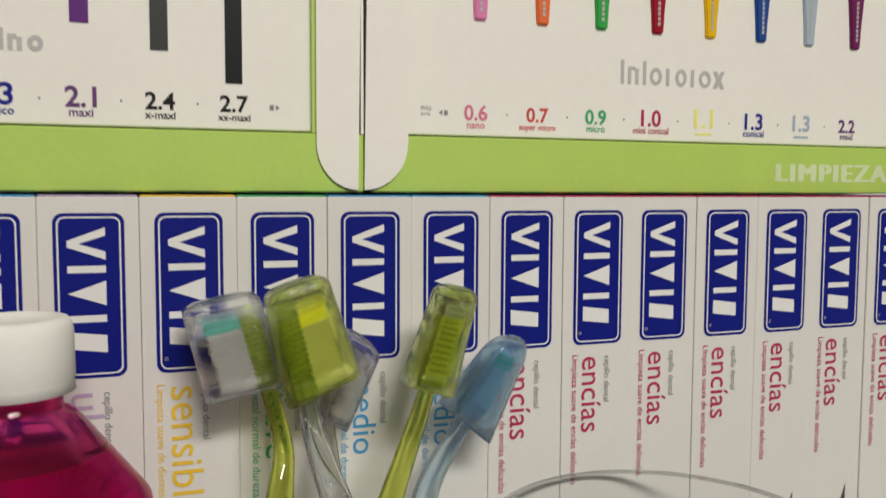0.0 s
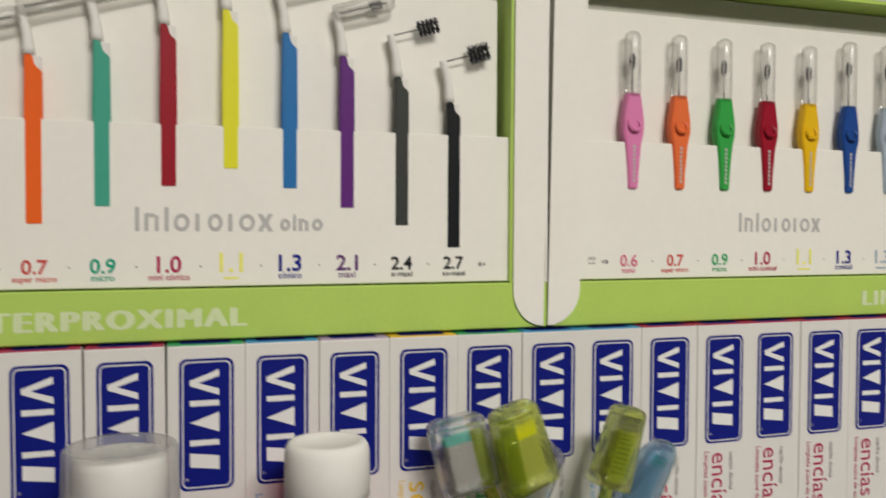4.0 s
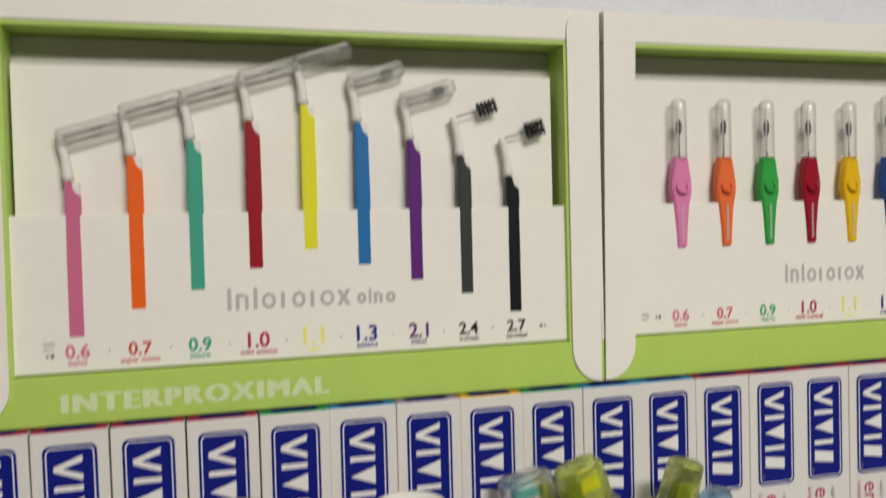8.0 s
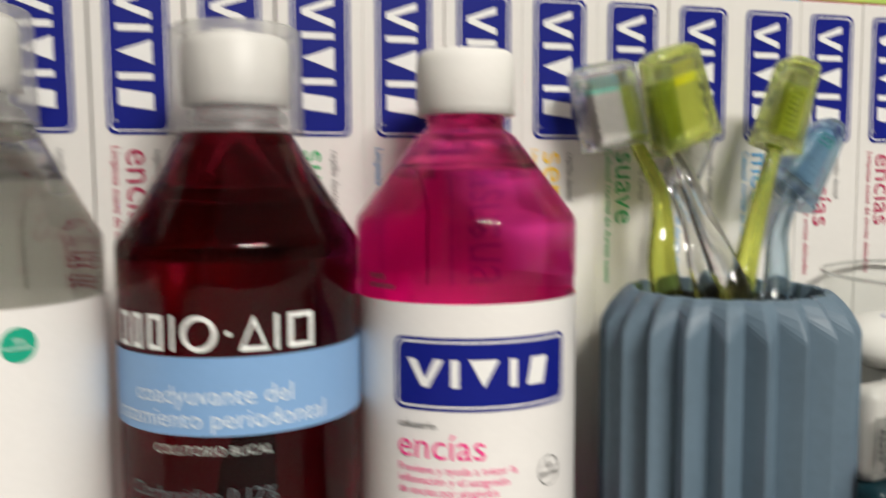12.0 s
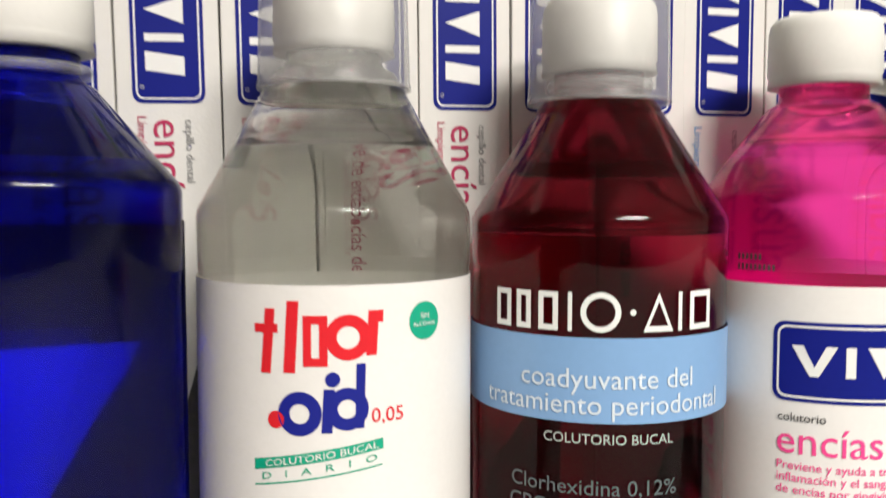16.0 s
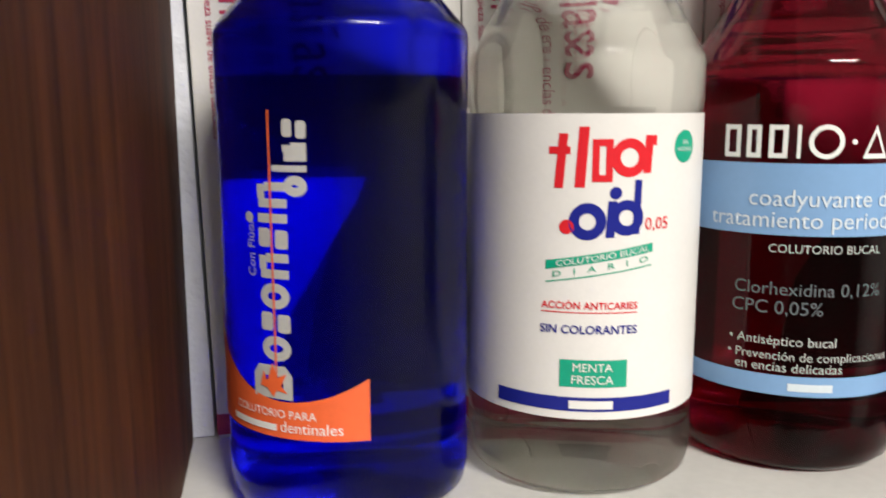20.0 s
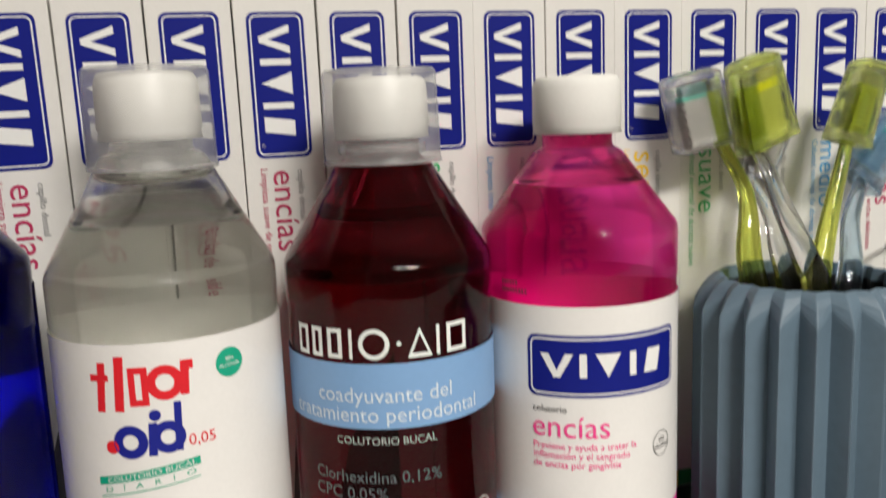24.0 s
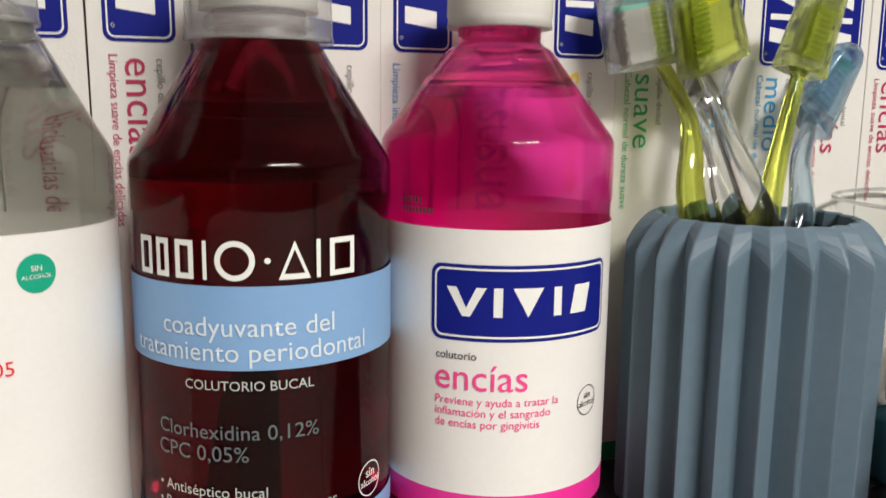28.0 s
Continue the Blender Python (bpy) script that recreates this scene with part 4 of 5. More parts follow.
def toothbrush(label, line, radii, handle_mat, plate_mat, quadrant, deep, cap_mat, plate, tufts, tip_mat, body_mat, tip_rows, flat=0.75):
    line = [Vector(p) - Vector((0, 0, SINK)) for p in line]
    quadrant = [Vector(p) - Vector((0, 0, SINK)) for p in quadrant]
    line[0].z += SINK
    line = [line[0], line[0].lerp(line[1], 0.45), line[0].lerp(line[1], 0.82)] + line[1:]
    radii = (radii[0], radii[0]) + tuple(radii)
    t = thing("toothbrush", line[0], label, "toothbrush", "toothbrushes in the holder")
    o = Vector(line[0])
    q = [Vector(p) - o for p in quadrant]
    pts = spline([Vector(p) - o for p in line] + [blend(q, (plate[0] + plate[1]) / 2, 0.95, deep / 2)], 6)
    k = [i / (len(pts) - 1) * (len(radii) - 1) for i in range(len(pts))]
    rad = [radii[int(x)] + (radii[min(int(x) + 1, len(radii) - 1)] - radii[int(x)]) * (x - int(x)) for x in k]
    part("handle", tube(pts, rad, 14, flat), handle_mat, t, smooth=True)
    bm = bmesh.new()
    block(bm, q, plate[0], plate[1], 0.15, 1.0, deep * 0.26, deep * 0.74)
    bmesh.ops.recalc_face_normals(bm, faces=bm.faces[:])
    bmesh.ops.bevel(bm, geom=bm.edges[:], offset=0.0012, segments=3, affect="EDGES")
    head = part("head_plate", bm, plate_mat, t, smooth=True)
    # rows of tuft sockets along the plate
    bm = bmesh.new()
    for i in range(tufts[4]):
        v = tufts[2] + (tufts[3] - tufts[2]) * (i + 0.5) / tufts[4]
        for u0, u1 in ((0.08, 0.30), (0.36, 0.64), (0.70, 0.92)):
            block(bm, q, plate[0] + (plate[1] - plate[0]) * u0, plate[0] + (plate[1] - plate[0]) * u1, v - 0.013, v + 0.013, deep * 0.225, deep * 0.30)
    bmesh.ops.recalc_face_normals(bm, faces=bm.faces[:])
    part("tuft_sockets", bm, M["olive_plate"] if plate_mat in (M["lime_plate"], M["olive_plate"]) else body_mat, head)
    rng = random.Random(len(label))
    for mat, rows, name in ((tip_mat, range(0, tip_rows), "tip_bristles"), (body_mat, range(tip_rows, tufts[4]), "bristles")):
        bm = bmesh.new()
        a0, a1, b0, b1, n = tufts
        for i in rows:
            for s in range(4):
                # each tuft is a bundle of strands that ends a little unevenly
                for k in range(4):
                    u0, u1 = b0 + (b1 - b0) * (i + 0.02 + 0.24 * k) / n, b0 + (b1 - b0) * (i + 0.245 + 0.24 * k) / n
                    d0, d1 = deep * (0.25 + 0.13 * s), deep * (0.25 + 0.13 * s + 0.115)
                    jag = (0.018 if i % 2 else 0.0) + rng.uniform(0, 0.025) + 0.02 * abs(k - 1.5)
                    lo, hi = (a0 + jag, a1) if plate[0] > a0 else (a0, a1 - jag)
                    block(bm, q, lo, hi, u0, u1, d0, d1)
        bmesh.ops.recalc_face_normals(bm, faces=bm.faces[:])
        part(name, bm, mat, t)
    # the cap: a moulded shell with a rounded top, open at the neck
    bm, n = bmesh.new(), 40
    crown = 0.30 if cap_mat == M["blue_cap"] else 0.12
    across = ((q[1] - q[0]).length + (q[2] - q[3]).length) / 2
    shells = []
    for wall in (0.0, 0.0009):
        rings = []
        for v in [1.0, 0.8, 0.6, 0.45] + [crown * k / 10 for k in range(10, 0, -1)] + [0.004]:
            s = 1.0 if v >= crown else (1 - (1 - v / crown) ** 2.6) ** (1 / 2.6)
            s *= 1.0 - 0.05 * (1 - v)
            su, sd = max(0.02, s - 2 * wall / across), max(0.02, s - 2 * wall / deep)
            down = v if not wall else max(v, wall / (q[0] - q[3]).length)
            row = []
            for k in range(n):
                c, w = math.cos(2 * math.pi * k / n), math.sin(2 * math.pi * k / n)
                x, y = math.copysign(abs(c) ** 0.38, c), math.copysign(abs(w) ** 0.38, w)
                row.append(bm.verts.new(blend(q, 0.5 + 0.5 * su * x, down + (0.025 if wall and v < crown else 0), deep * (0.5 + 0.5 * sd * y))))
            rings.append(row)
        for r0, r1 in zip(rings, rings[1:]):
            for k in range(n):
                bm.faces.new((r0[k], r0[(k + 1) % n], r1[(k + 1) % n], r1[k]))
        bm.faces.new(rings[-1])
        shells.append(rings[0])
    for k in range(n):
        bm.faces.new((shells[0][k], shells[0][(k + 1) % n], shells[1][(k + 1) % n], shells[1][k]))
    bmesh.ops.recalc_face_normals(bm, faces=bm.faces[:])
    cap = part("head_cap", bm, cap_mat, t, "clear snap-on head cap", smooth=True)
    part("cap_lip", tube([blend(q, u, 0.99, -0.0002) for u in (0.10, 0.5, 0.90)], 0.0005, 8), cap_mat, cap)
    return t


toothbrush("lime toothbrush with teal-tipped bristles under a clear cap",
           [(0.052, 0.246, 0.012), (0.0408, 0.2445, 0.098), (0.0380, 0.247, 0.1158), (0.0402, 0.251, 0.131), (0.0418, 0.257, 0.1429)], (0.0048, 0.0052, 0.0056, 0.0050, 0.0038, 0.0031, 0.0027), M["lime_plastic"], M["lime_plate"],
           [(0.0119, 0.263, 0.1855), (0.0365, 0.263, 0.1904), (0.0450, 0.263, 0.1602), (0.0198, 0.263, 0.1552)], 0.013, M["clear_cap"], (0.62, 0.92), (0.18, 0.66, 0.17, 0.92, 13), M["teal_bristle"], M["bristle"], 3)
toothbrush("smoky clear toothbrush with yellow bristles under a lime cap",
           [(0.057, 0.226, 0.012), (0.0620, 0.238, 0.104), (0.0596, 0.243, 0.1161), (0.0544, 0.249, 0.1333), (0.0505, 0.253, 0.147)], (0.0052, 0.0060, 0.0056, 0.0042, 0.0034, 0.0028), M["smoke_plastic"], M["lime_plate"],
           [(0.0362, 0.254, 0.1900), (0.0564, 0.254, 0.1962), (0.0670, 0.254, 0.1636), (0.0436, 0.254, 0.1536)], 0.014, M["lime_cap"], (0.10, 0.44), (0.40, 0.84, 0.19, 0.93, 14), M["yellow_bristle"], M["straw_bristle"], 4)
toothbrush("lime toothbrush facing forwards under a lime cap",
           [(0.050, 0.240, 0.014), (0.0640, 0.2405, 0.103), (0.0680, 0.243, 0.1133), (0.0767, 0.249, 0.1311), (0.0850, 0.254, 0.148)], (0.0050, 0.0054, 0.0048, 0.0038, 0.0032, 0.0028), M["lime_plastic"], M["lime_plate"],
           [(0.0929, 0.249, 0.1918), (0.1055, 0.249, 0.1887), (0.0967, 0.249, 0.1544), (0.0804, 0.249, 0.1594)], 0.014, M["lime_cap"], (0.30, 0.72), (0.24, 0.78, 0.19, 0.90, 12), M["lime_bristle"], M["lime_bristle"], 3)
toothbrush("pale blue toothbrush with a blue cap leaning on the cartons",
           [(0.062, 0.228, 0.012), (0.0745, 0.236, 0.100), (0.0792, 0.240, 0.1112), (0.087, 0.250, 0.1263), (0.099, 0.260, 0.1371)], (0.0050, 0.0056, 0.0052, 0.0042, 0.0035, 0.0031), M["blue_plastic"], M["blue_plate"],
           [(0.1208, 0.264, 0.1712), (0.1326, 0.264, 0.1682), (0.1156, 0.264, 0.1324), (0.0989, 0.264, 0.1470)], 0.013, M["blue_cap"], (0.30, 0.70), (0.28, 0.73, 0.22, 0.78, 8), M["teal_bristle"], M["blue_plate"], 2)
toothbrush("clear toothbrush under a clear cap behind the others",
           [(0.069, 0.248, 0.012), (0.0590, 0.250, 0.104), (0.0575, 0.255, 0.116), (0.0585, 0.262, 0.128)], (0.0050, 0.0056, 0.0044, 0.0033, 0.0028), M["smoke_plastic"], M["grey_plate"],
           [(0.0668, 0.2715, 0.1764), (0.0792, 0.2715, 0.1659), (0.0665, 0.2715, 0.1399), (0.0565, 0.2715, 0.1452)], 0.011, M["clear_cap"], (0.10, 0.36), (0.34, 0.84, 0.16, 0.88, 7), M["bristle"], M["bristle"], 2)


# ---- display units ----
def handle_paint(name, c):
    return paint(name, c, 0.45, grain=0.03, scale=120, spec=0.22)


ANGLED = (("pink", (0.62, 0.16, 0.29)), ("orange", (0.90, 0.14, 0.015)), ("teal", (0.06, 0.38, 0.27)), ("red", (0.33, 0.008, 0.02)), ("yellow", (0.80, 0.78, 0.03)), ("blue", (0.02, 0.17, 0.45)), ("purple", (0.12, 0.02, 0.20)), ("charcoal", (0.045, 0.05, 0.045)), ("black", (0.008, 0.010, 0.012)))
STRAIGHT = (("pink", (0.74, 0.23, 0.46)), ("orange", (0.82, 0.17, 0.05)), ("green", (0.04, 0.38, 0.07)), ("red", (0.33, 0.008, 0.025)), ("yellow", (0.82, 0.50, 0.01)), ("blue", (0.015, 0.07, 0.30)), ("silver_blue", (0.42, 0.50, 0.58)), ("plum", (0.16, 0.015, 0.10)))
INKS = {"pink": "rose_ink", "orange": "brick_ink", "teal": "green_ink", "green": "leaf_ink", "red": "crimson_ink", "yellow": "lemon", "blue": "blue_ink", "purple": "plum", "charcoal": "black_ink", "black": "black_ink", "silver_blue": "silver", "plum": "plum"}
M["rose_ink"] = paint("rose_print", (0.70, 0.19, 0.29), 0.5)
M["brick_ink"] = paint("brick_red_print", (0.62, 0.07, 0.06), 0.5)
M["lemon"] = paint("lemon_print", (0.88, 0.86, 0.20), 0.5)
M["plum"] = paint("plum_print", (0.12, 0.03, 0.16), 0.5)
M["silver"] = paint("silver_blue_print", (0.38, 0.46, 0.56), 0.5)
DY, DZ = 0.2925, BOX_H + 0.0010


def display_unit(x0, x1, label, words, word_at, lean):
    """lean: how far the foot of the outer and inner edge of each side border stands off the upright, as (side, outer, inner)."""
    d = thing("display_box", (x0, DY, DZ), label, "display box", "display boxes on the cartons")
    w, h, e = x1 - x0, 0.1795, 0.0172
    # backing is grey in place of the shadow on white card under the top border
    part("backing", brick(0.002, w - 0.002, 0.0190, 0.050, 0.0206, h - 0.0175), M["shade_grey_card"], d, "cardboard backing greyed for the recess shade")
    part("back_card", brick(e + 0.0025, w - e - 0.0045, 0.0095, 0.0115, 0.070, h - 0.0310, 0.0003, 1), M["card"], d)
    part("front_card", brick(e + (0.001 if lean[0] else -0.0034), w - e + 0.0002, 0.0028, 0.0048, 0.0211, 0.0860, 0.0004, 1), M["card"], d)
    strip = part("lime_strip", brick(0.0002, w - 0.0002, 0.0, 0.018, 0.0, 0.0204, 0.0005, 1), M["lime"], d, "lime green lower strip")
    # struck several times over, a hair apart, for the bold face
    strikes = [mapped(text(words, word_at[0] - x0 + 0.0006 * k, word_at[1] - x0 + 0.0006 * k, 0.0050 + 0.0001 * k * k, 0.0128 - 0.0001 * k * k, space=1.22), on_front(-0.00012 - 0.00002 * (k + 2))) for k in (-1.5, -0.5, 0.5, 1.5)]
    part("strip_word", merged(*strikes), M["pale_lime"], strip)
    part("top_border", brick(0, w, 0, 0.050, h - 0.0150, h, 0.0006, 1), M["card"], d)
    part("lime_lip", brick(e, w - e, 0.0006, 0.050, h - 0.0168, h - 0.0151), M["lime"], d)
    for s in (0, 1):
        X = lambda u: u if s == 0 else w - u
        pts = [(X(0.0002), h - 0.0004)] + [(X(e - 0.0090 + 0.0090 * math.sin(a)), h - 0.0094 + 0.0090 * math.cos(a)) for a in [math.pi / 2 * i / 8 for i in range(9)]] + [(X(e), 0.0172)] + [(X(0.0002 + (e - 0.0002) * math.cos(a)), 0.0172 - (0.0172 - 0.0008) * math.sin(a)) for a in [math.pi / 2 * i / 10 for i in range(1, 11)]]
        if s == lean[0]:
            share = lambda u: min(1.0, abs(u - X(0)) / e)
            pts = [(u + (lean[1] * (1 - share(u)) + lean[2] * share(u)) * (1 - v / h), v) for u, v in pts]
        bm = bmesh.new()
        f = bm.faces.new([bm.verts.new((u, -0.0012, v)) for u, v in pts])
        r = bmesh.ops.extrude_face_region(bm, geom=[f])
        for g in r["geom"]:
            if isinstance(g, bmesh.types.BMVert):
                g.co.y += 0.0010
        bmesh.ops.recalc_face_normals(bm, faces=bm.faces[:])
        part("side_border", bm, M["card"], d, "white border with rounded foot")
        u0, u1 = sorted((X(e - 0.0002), X(e + 0.0014)))
        if s == 1 or lean[0] == 1:
            part("lime_side", brick(u0, u1, 0.0002, 0.0188, 0.0206, h - 0.0170), M["lime"], d)
        u0, u1 = sorted((X(0.0003), X(0.0013)))
        part("outer_side", brick(u0, u1, 0.0001, 0.0188, 0.0206, h - 0.0155), M["card"], d)
    return d


def put_words(d, rows, mat, name, bold=0.0):
    o = d.location
    bms = [text(s, u0 - o.x, u1 - o.x, z - o.z, bold=bold) for s, u0, u1, z in rows]
    return part(name, mapped(merged(*bms), on_front(0.0026)), mat, d)


# box of angled brushes
d1 = display_unit(-0.2025, 0.0775, "white and lime display box of angled interdental brushes", "INTERPROXIMAL", (-0.1659, -0.0578), (1, -0.0024, -0.0002))
XS = [-0.1600, -0.1356, -0.1115, -0.0869, -0.0629, -0.0391, -0.0150, 0.0090, 0.0328]
ZS = [0.2519, 0.2623, 0.2692, 0.2774, 0.2850, 0.2774, 0.2695, 0.2622, 0.2525]
NUM = ("0.6", "0.7", "0.9", "1.0", "1.1", "1.3", "2.1", "2.4", "2.7")
SUB = ("nano", "super micro", "micro", "mini cónico", "", "cónico", "maxi", "x-maxi", "xx-maxi")
for (c, rgb), x, n, s in zip(ANGLED, XS, NUM, SUB):
    put_words(d1, [(n, x - 0.0047, x + 0.0047, 0.2436)], M[INKS[c]], "size_number", 0.022)
    if s:
        k = 0.0006 * len(s) + 0.0012
        put_words(d1, [(s, x - k, x + k, 0.2405)], M[INKS[c]], "size_name", 0.015)
    else:
        part("size_name", mapped(quad(x - 0.0030 - d1.location.x, x + 0.0030 - d1.location.x, 0.2405 - DZ, 0.2414 - DZ), on_front(0.0026)), M[INKS[c]], d1)
part("dots", mapped(merged(*[disc((XS[i] + XS[i + 1]) / 2 - d1.location.x, 0.2458 - DZ, 0.0004, 8) for i in range(8)]), on_front(0.0026)), M["grey_ink"], d1)
put_words(d1, [("PHD", -0.1728, -0.1685, 0.2490), ("(mm)", -0.1728, -0.1690, 0.2470)], M["grey_ink"], "unit_word")


def size_mark(d, x, z, s):
    """A small square and an arrowhead that points away from the numbers."""
    u, v = x - d.location.x, z - DZ
    part("size_mark", mapped(quad(u - 0.0007, u + 0.0007, v - 0.0009, v + 0.0009), on_front(0.0026)), M["grey_ink"], d)
    part("arrow_mark", mapped(poly([(u + s * 0.0014, v - 0.0009), (u + s * 0.0028, v), (u + s * 0.0014, v + 0.0009)][::s]), on_front(0.0026)), M["grey_ink"], d)


size_mark(d1, -0.1696, 0.2449, -1)
size_mark(d1, 0.0454, 0.2454, 1)


def brand_bars(d, x0, x1, z0, z1, rows, mat):
    """Plain rings, bars and a cross in a line, as wide as the mark that they stand for."""
    o, w = d.location, 0.0015
    for a, c, form in rows:
        u0, u1, v0, v1 = x0 + a * (x1 - x0) - o.x, x0 + c * (x1 - x0) - o.x, z0 - o.z, z1 - o.z
        low = v0 + 0.74 * (v1 - v0)
        if form == "ring":
            ru, rv = (u1 - u0) / 2, (low - v0) / 2
            e = lambda p, r: [((u0 + u1) / 2 + p * math.cos(2 * math.pi * i / 20), (v0 + low) / 2 + r * math.sin(2 * math.pi * i / 20)) for i in range(20)]
            bm = ring(e(ru, rv), e(ru - w, rv - w))
        elif form == "cross":
            mu, mv, k = (u0 + u1) / 2, (v0 + low) / 2, 1.3 * w
            bm = poly([(u0, v0), (u0 + k, v0), (mu, mv - 0.8 * k), (u1 - k, v0), (u1, v0), (mu + 0.62 * k, mv), (u1, low), (u1 - k, low), (mu, mv + 0.8 * k), (u0 + k, low), (u0, low), (mu - 0.62 * k, mv)])
        elif form == "pair":
            bm = merged(quad(u0, u0 + w, v0, low), quad(u1 - w, u1, v0, low - 0.0008), quad(u0 + w, u1 - w, low - w, low))
        else:
            bm = poly(rounded(u0, u1, v0, v1 if form == "tall" else low, 0.0003, 2))
        part("brand_shape", mapped(bm, on_front(0.0026)), mat, d)


ROWB = ((0, .030, "tall"), (.065, .165, "pair"), (.205, .236, "tall"), (.27, .385, "ring"), (.425, .456, "bar"), (.515, .625, "ring"), (.665, .696, "bar"), (.745, .865, "ring"), (.885, 1.0, "cross"))
brand_bars(d1, -0.0996, -0.0461, 0.2600, 0.2695, ROWB, M["pale_ink"])
brand_bars(d1, -0.0432, -0.0254, 0.2602, 0.2670, ((0, .24, "ring"), (.30, .37, "tall"), (.43, .66, "pair"), (.74, 1.0, "ring")), M["pale_ink"])


def angled_brush(x, z, mat, label, long_cap, dark):
    t = thing("interdental_brush", (x, 0.2972, z), label, "interdental brush", "angled brushes in the display")
    bm = bmesh.new()
    prof = [(-0.0033, 0.0), (0.0033, 0.0), (0.0033, 0.0335), (0.0031, 0.0585), (0.0008, 0.0600), (-0.0004, 0.0645), (-0.0029, 0.0648), (-0.0033, 0.0335)]
    f = bm.faces.new([bm.verts.new((u, -0.0022, v)) for u, v in prof])
    for g in bmesh.ops.extrude_face_region(bm, geom=[f])["geom"]:
        if isinstance(g, bmesh.types.BMVert):
            g.co.y += 0.0034
    bmesh.ops.recalc_face_normals(bm, faces=bm.faces[:])
    bmesh.ops.bevel(bm, geom=[e for e in bm.edges if e.calc_length() > 0.0005], offset=0.0005, segments=2, affect="EDGES")
    part("handle", bm, mat, t)
    part("neck", tube(spline([(-0.0016, 0, 0.0645), (-0.0022, 0, 0.072), (-0.0038, 0, 0.0790), (-0.0046, 0, 0.0825)], 3) , (0.0025, 0.0024, 0.0022, 0.0020, 0.0019, 0.0019, 0.0019, 0.0019, 0.0018, 0.0016), 8), M["cap"], t, "white neck", smooth=True)
    part("shoulder", brick(-0.0004, 0.0030, -0.0016, 0.0008, 0.0585, 0.0640, 0.0006, 2), M["cap"], t)
    a = Vector((-0.0042, 0, 0.0820))
    d = Vector((math.cos(radians(17)), 0, math.sin(radians(17))))
    end = 0.0255 if long_cap else 0.0225
    part("wire", tube([a, a + d * (end - 0.003)], 0.0003, 6), M["wire"], t)
    bm = bmesh.new()
    side, rise = Vector((0, 1, 0)), Vector((-d.z, 0, d.x))
    for i in range(dark[2]):
        for k in range(10):
            f = 2 * math.pi * (k + 0.37 * i) / 10
            p = a + d * (dark[0] + (dark[1] - dark[0]) * (i + (0.25 if dark[3] > 0.003 else 1.0) * k / 10) / dark[2])
            e = p + (side * math.cos(f) + rise * math.sin(f)) * dark[3]
            o = d * (0.00055 if dark[3] > 0.003 else 0.00022)
            vs = [bm.verts.new(v) for v in (p - o, p + o, e + o * 0.6, e - o * 0.6)]
            bm.faces.new(vs)
    part("bristles", bm, M["wire"], t, "dark bristles")
    c0 = a - d * 0.001
    if not long_cap:
        return t
    part("cap", tube([c0, c0 + d * 0.0006, c0 + d * (end - 0.001), a + d * end], [0.0032, 0.0041, 0.0041, 0.0030], 12), M["film"], t, "clear protective cap", smooth=True)
    # thin white line along the clear cap, a highlight put in as colour
    part("cap_ridge", tube([c0 + d * 0.001 + Vector((0, -0.0030, 0.0024)), c0 + d * (end - 0.001) + Vector((0, -0.0030, 0.0024))], 0.00035, 6), M["cap"], t)
    return t


for i, ((c, rgb), x, z) in enumerate(zip(ANGLED, XS, ZS)):
    big = i >= 7
    angled_brush(x, z, handle_paint(c + "_handle", rgb), c.replace("_", " ") + " angled interdental brush in the display card", not big, (0.0130, 0.0230, 5, 0.0036 + 0.0008 * (i - 7)) if i > 6 else (0.015, 0.0205, 6, 0.0010 + 0.00018 * i) if i > 4 else (0.012, 0.018, 8, 0.0007))

# box of straight brushes
d2 = display_unit(0.0796, 0.3602, "white and lime display box of straight interdental brushes", "LIMPIEZA", (0.2600, 0.3215), (0, -0.0026, -0.0038))
NUM2 = ("0.6", "0.7", "0.9", "1.0", "1.1", "1.3", "1.3", "2.2")
SUB2 = ("nano", "super micro", "micro", "mini conical", "", "conical", "", "maxi")
for i, ((c, rgb), n, s) in enumerate(zip(STRAIGHT, NUM2, SUB2)):
    x = 0.1212 + 0.0256 * i
    put_words(d2, [(n, x - 0.0047, x + 0.0047, 0.2436)], M[INKS[c]], "size_number", 0.022)
    if s:
        k = 0.0006 * len(s) + 0.0012
        put_words(d2, [(s, x - k, x + k, 0.2405)], M[INKS[c]], "size_name", 0.015)
    else:
        part("size_name", mapped(quad(x - 0.0040 - d2.location.x, x + 0.0040 - d2.location.x, 0.2405 - DZ, 0.2414 - DZ), on_front(0.0026)), M[INKS[c]], d2)
part("dots", mapped(merged(*[disc(0.1212 + 0.0256 * (i + .5) - d2.location.x, 0.2458 - DZ, 0.0004, 8) for i in range(7)]), on_front(0.0026)), M["grey_ink"], d2)
put_words(d2, [("PHD", 0.0995, 0.1035, 0.2466), ("(mm)", 0.0995, 0.1030, 0.2448)], M["grey_ink"], "unit_word")
size_mark(d2, 0.1092, 0.2459, -1)
brand_bars(d2, 0.1835, 0.2335, 0.2600, 0.2695, ROWB, M["pale_ink"])


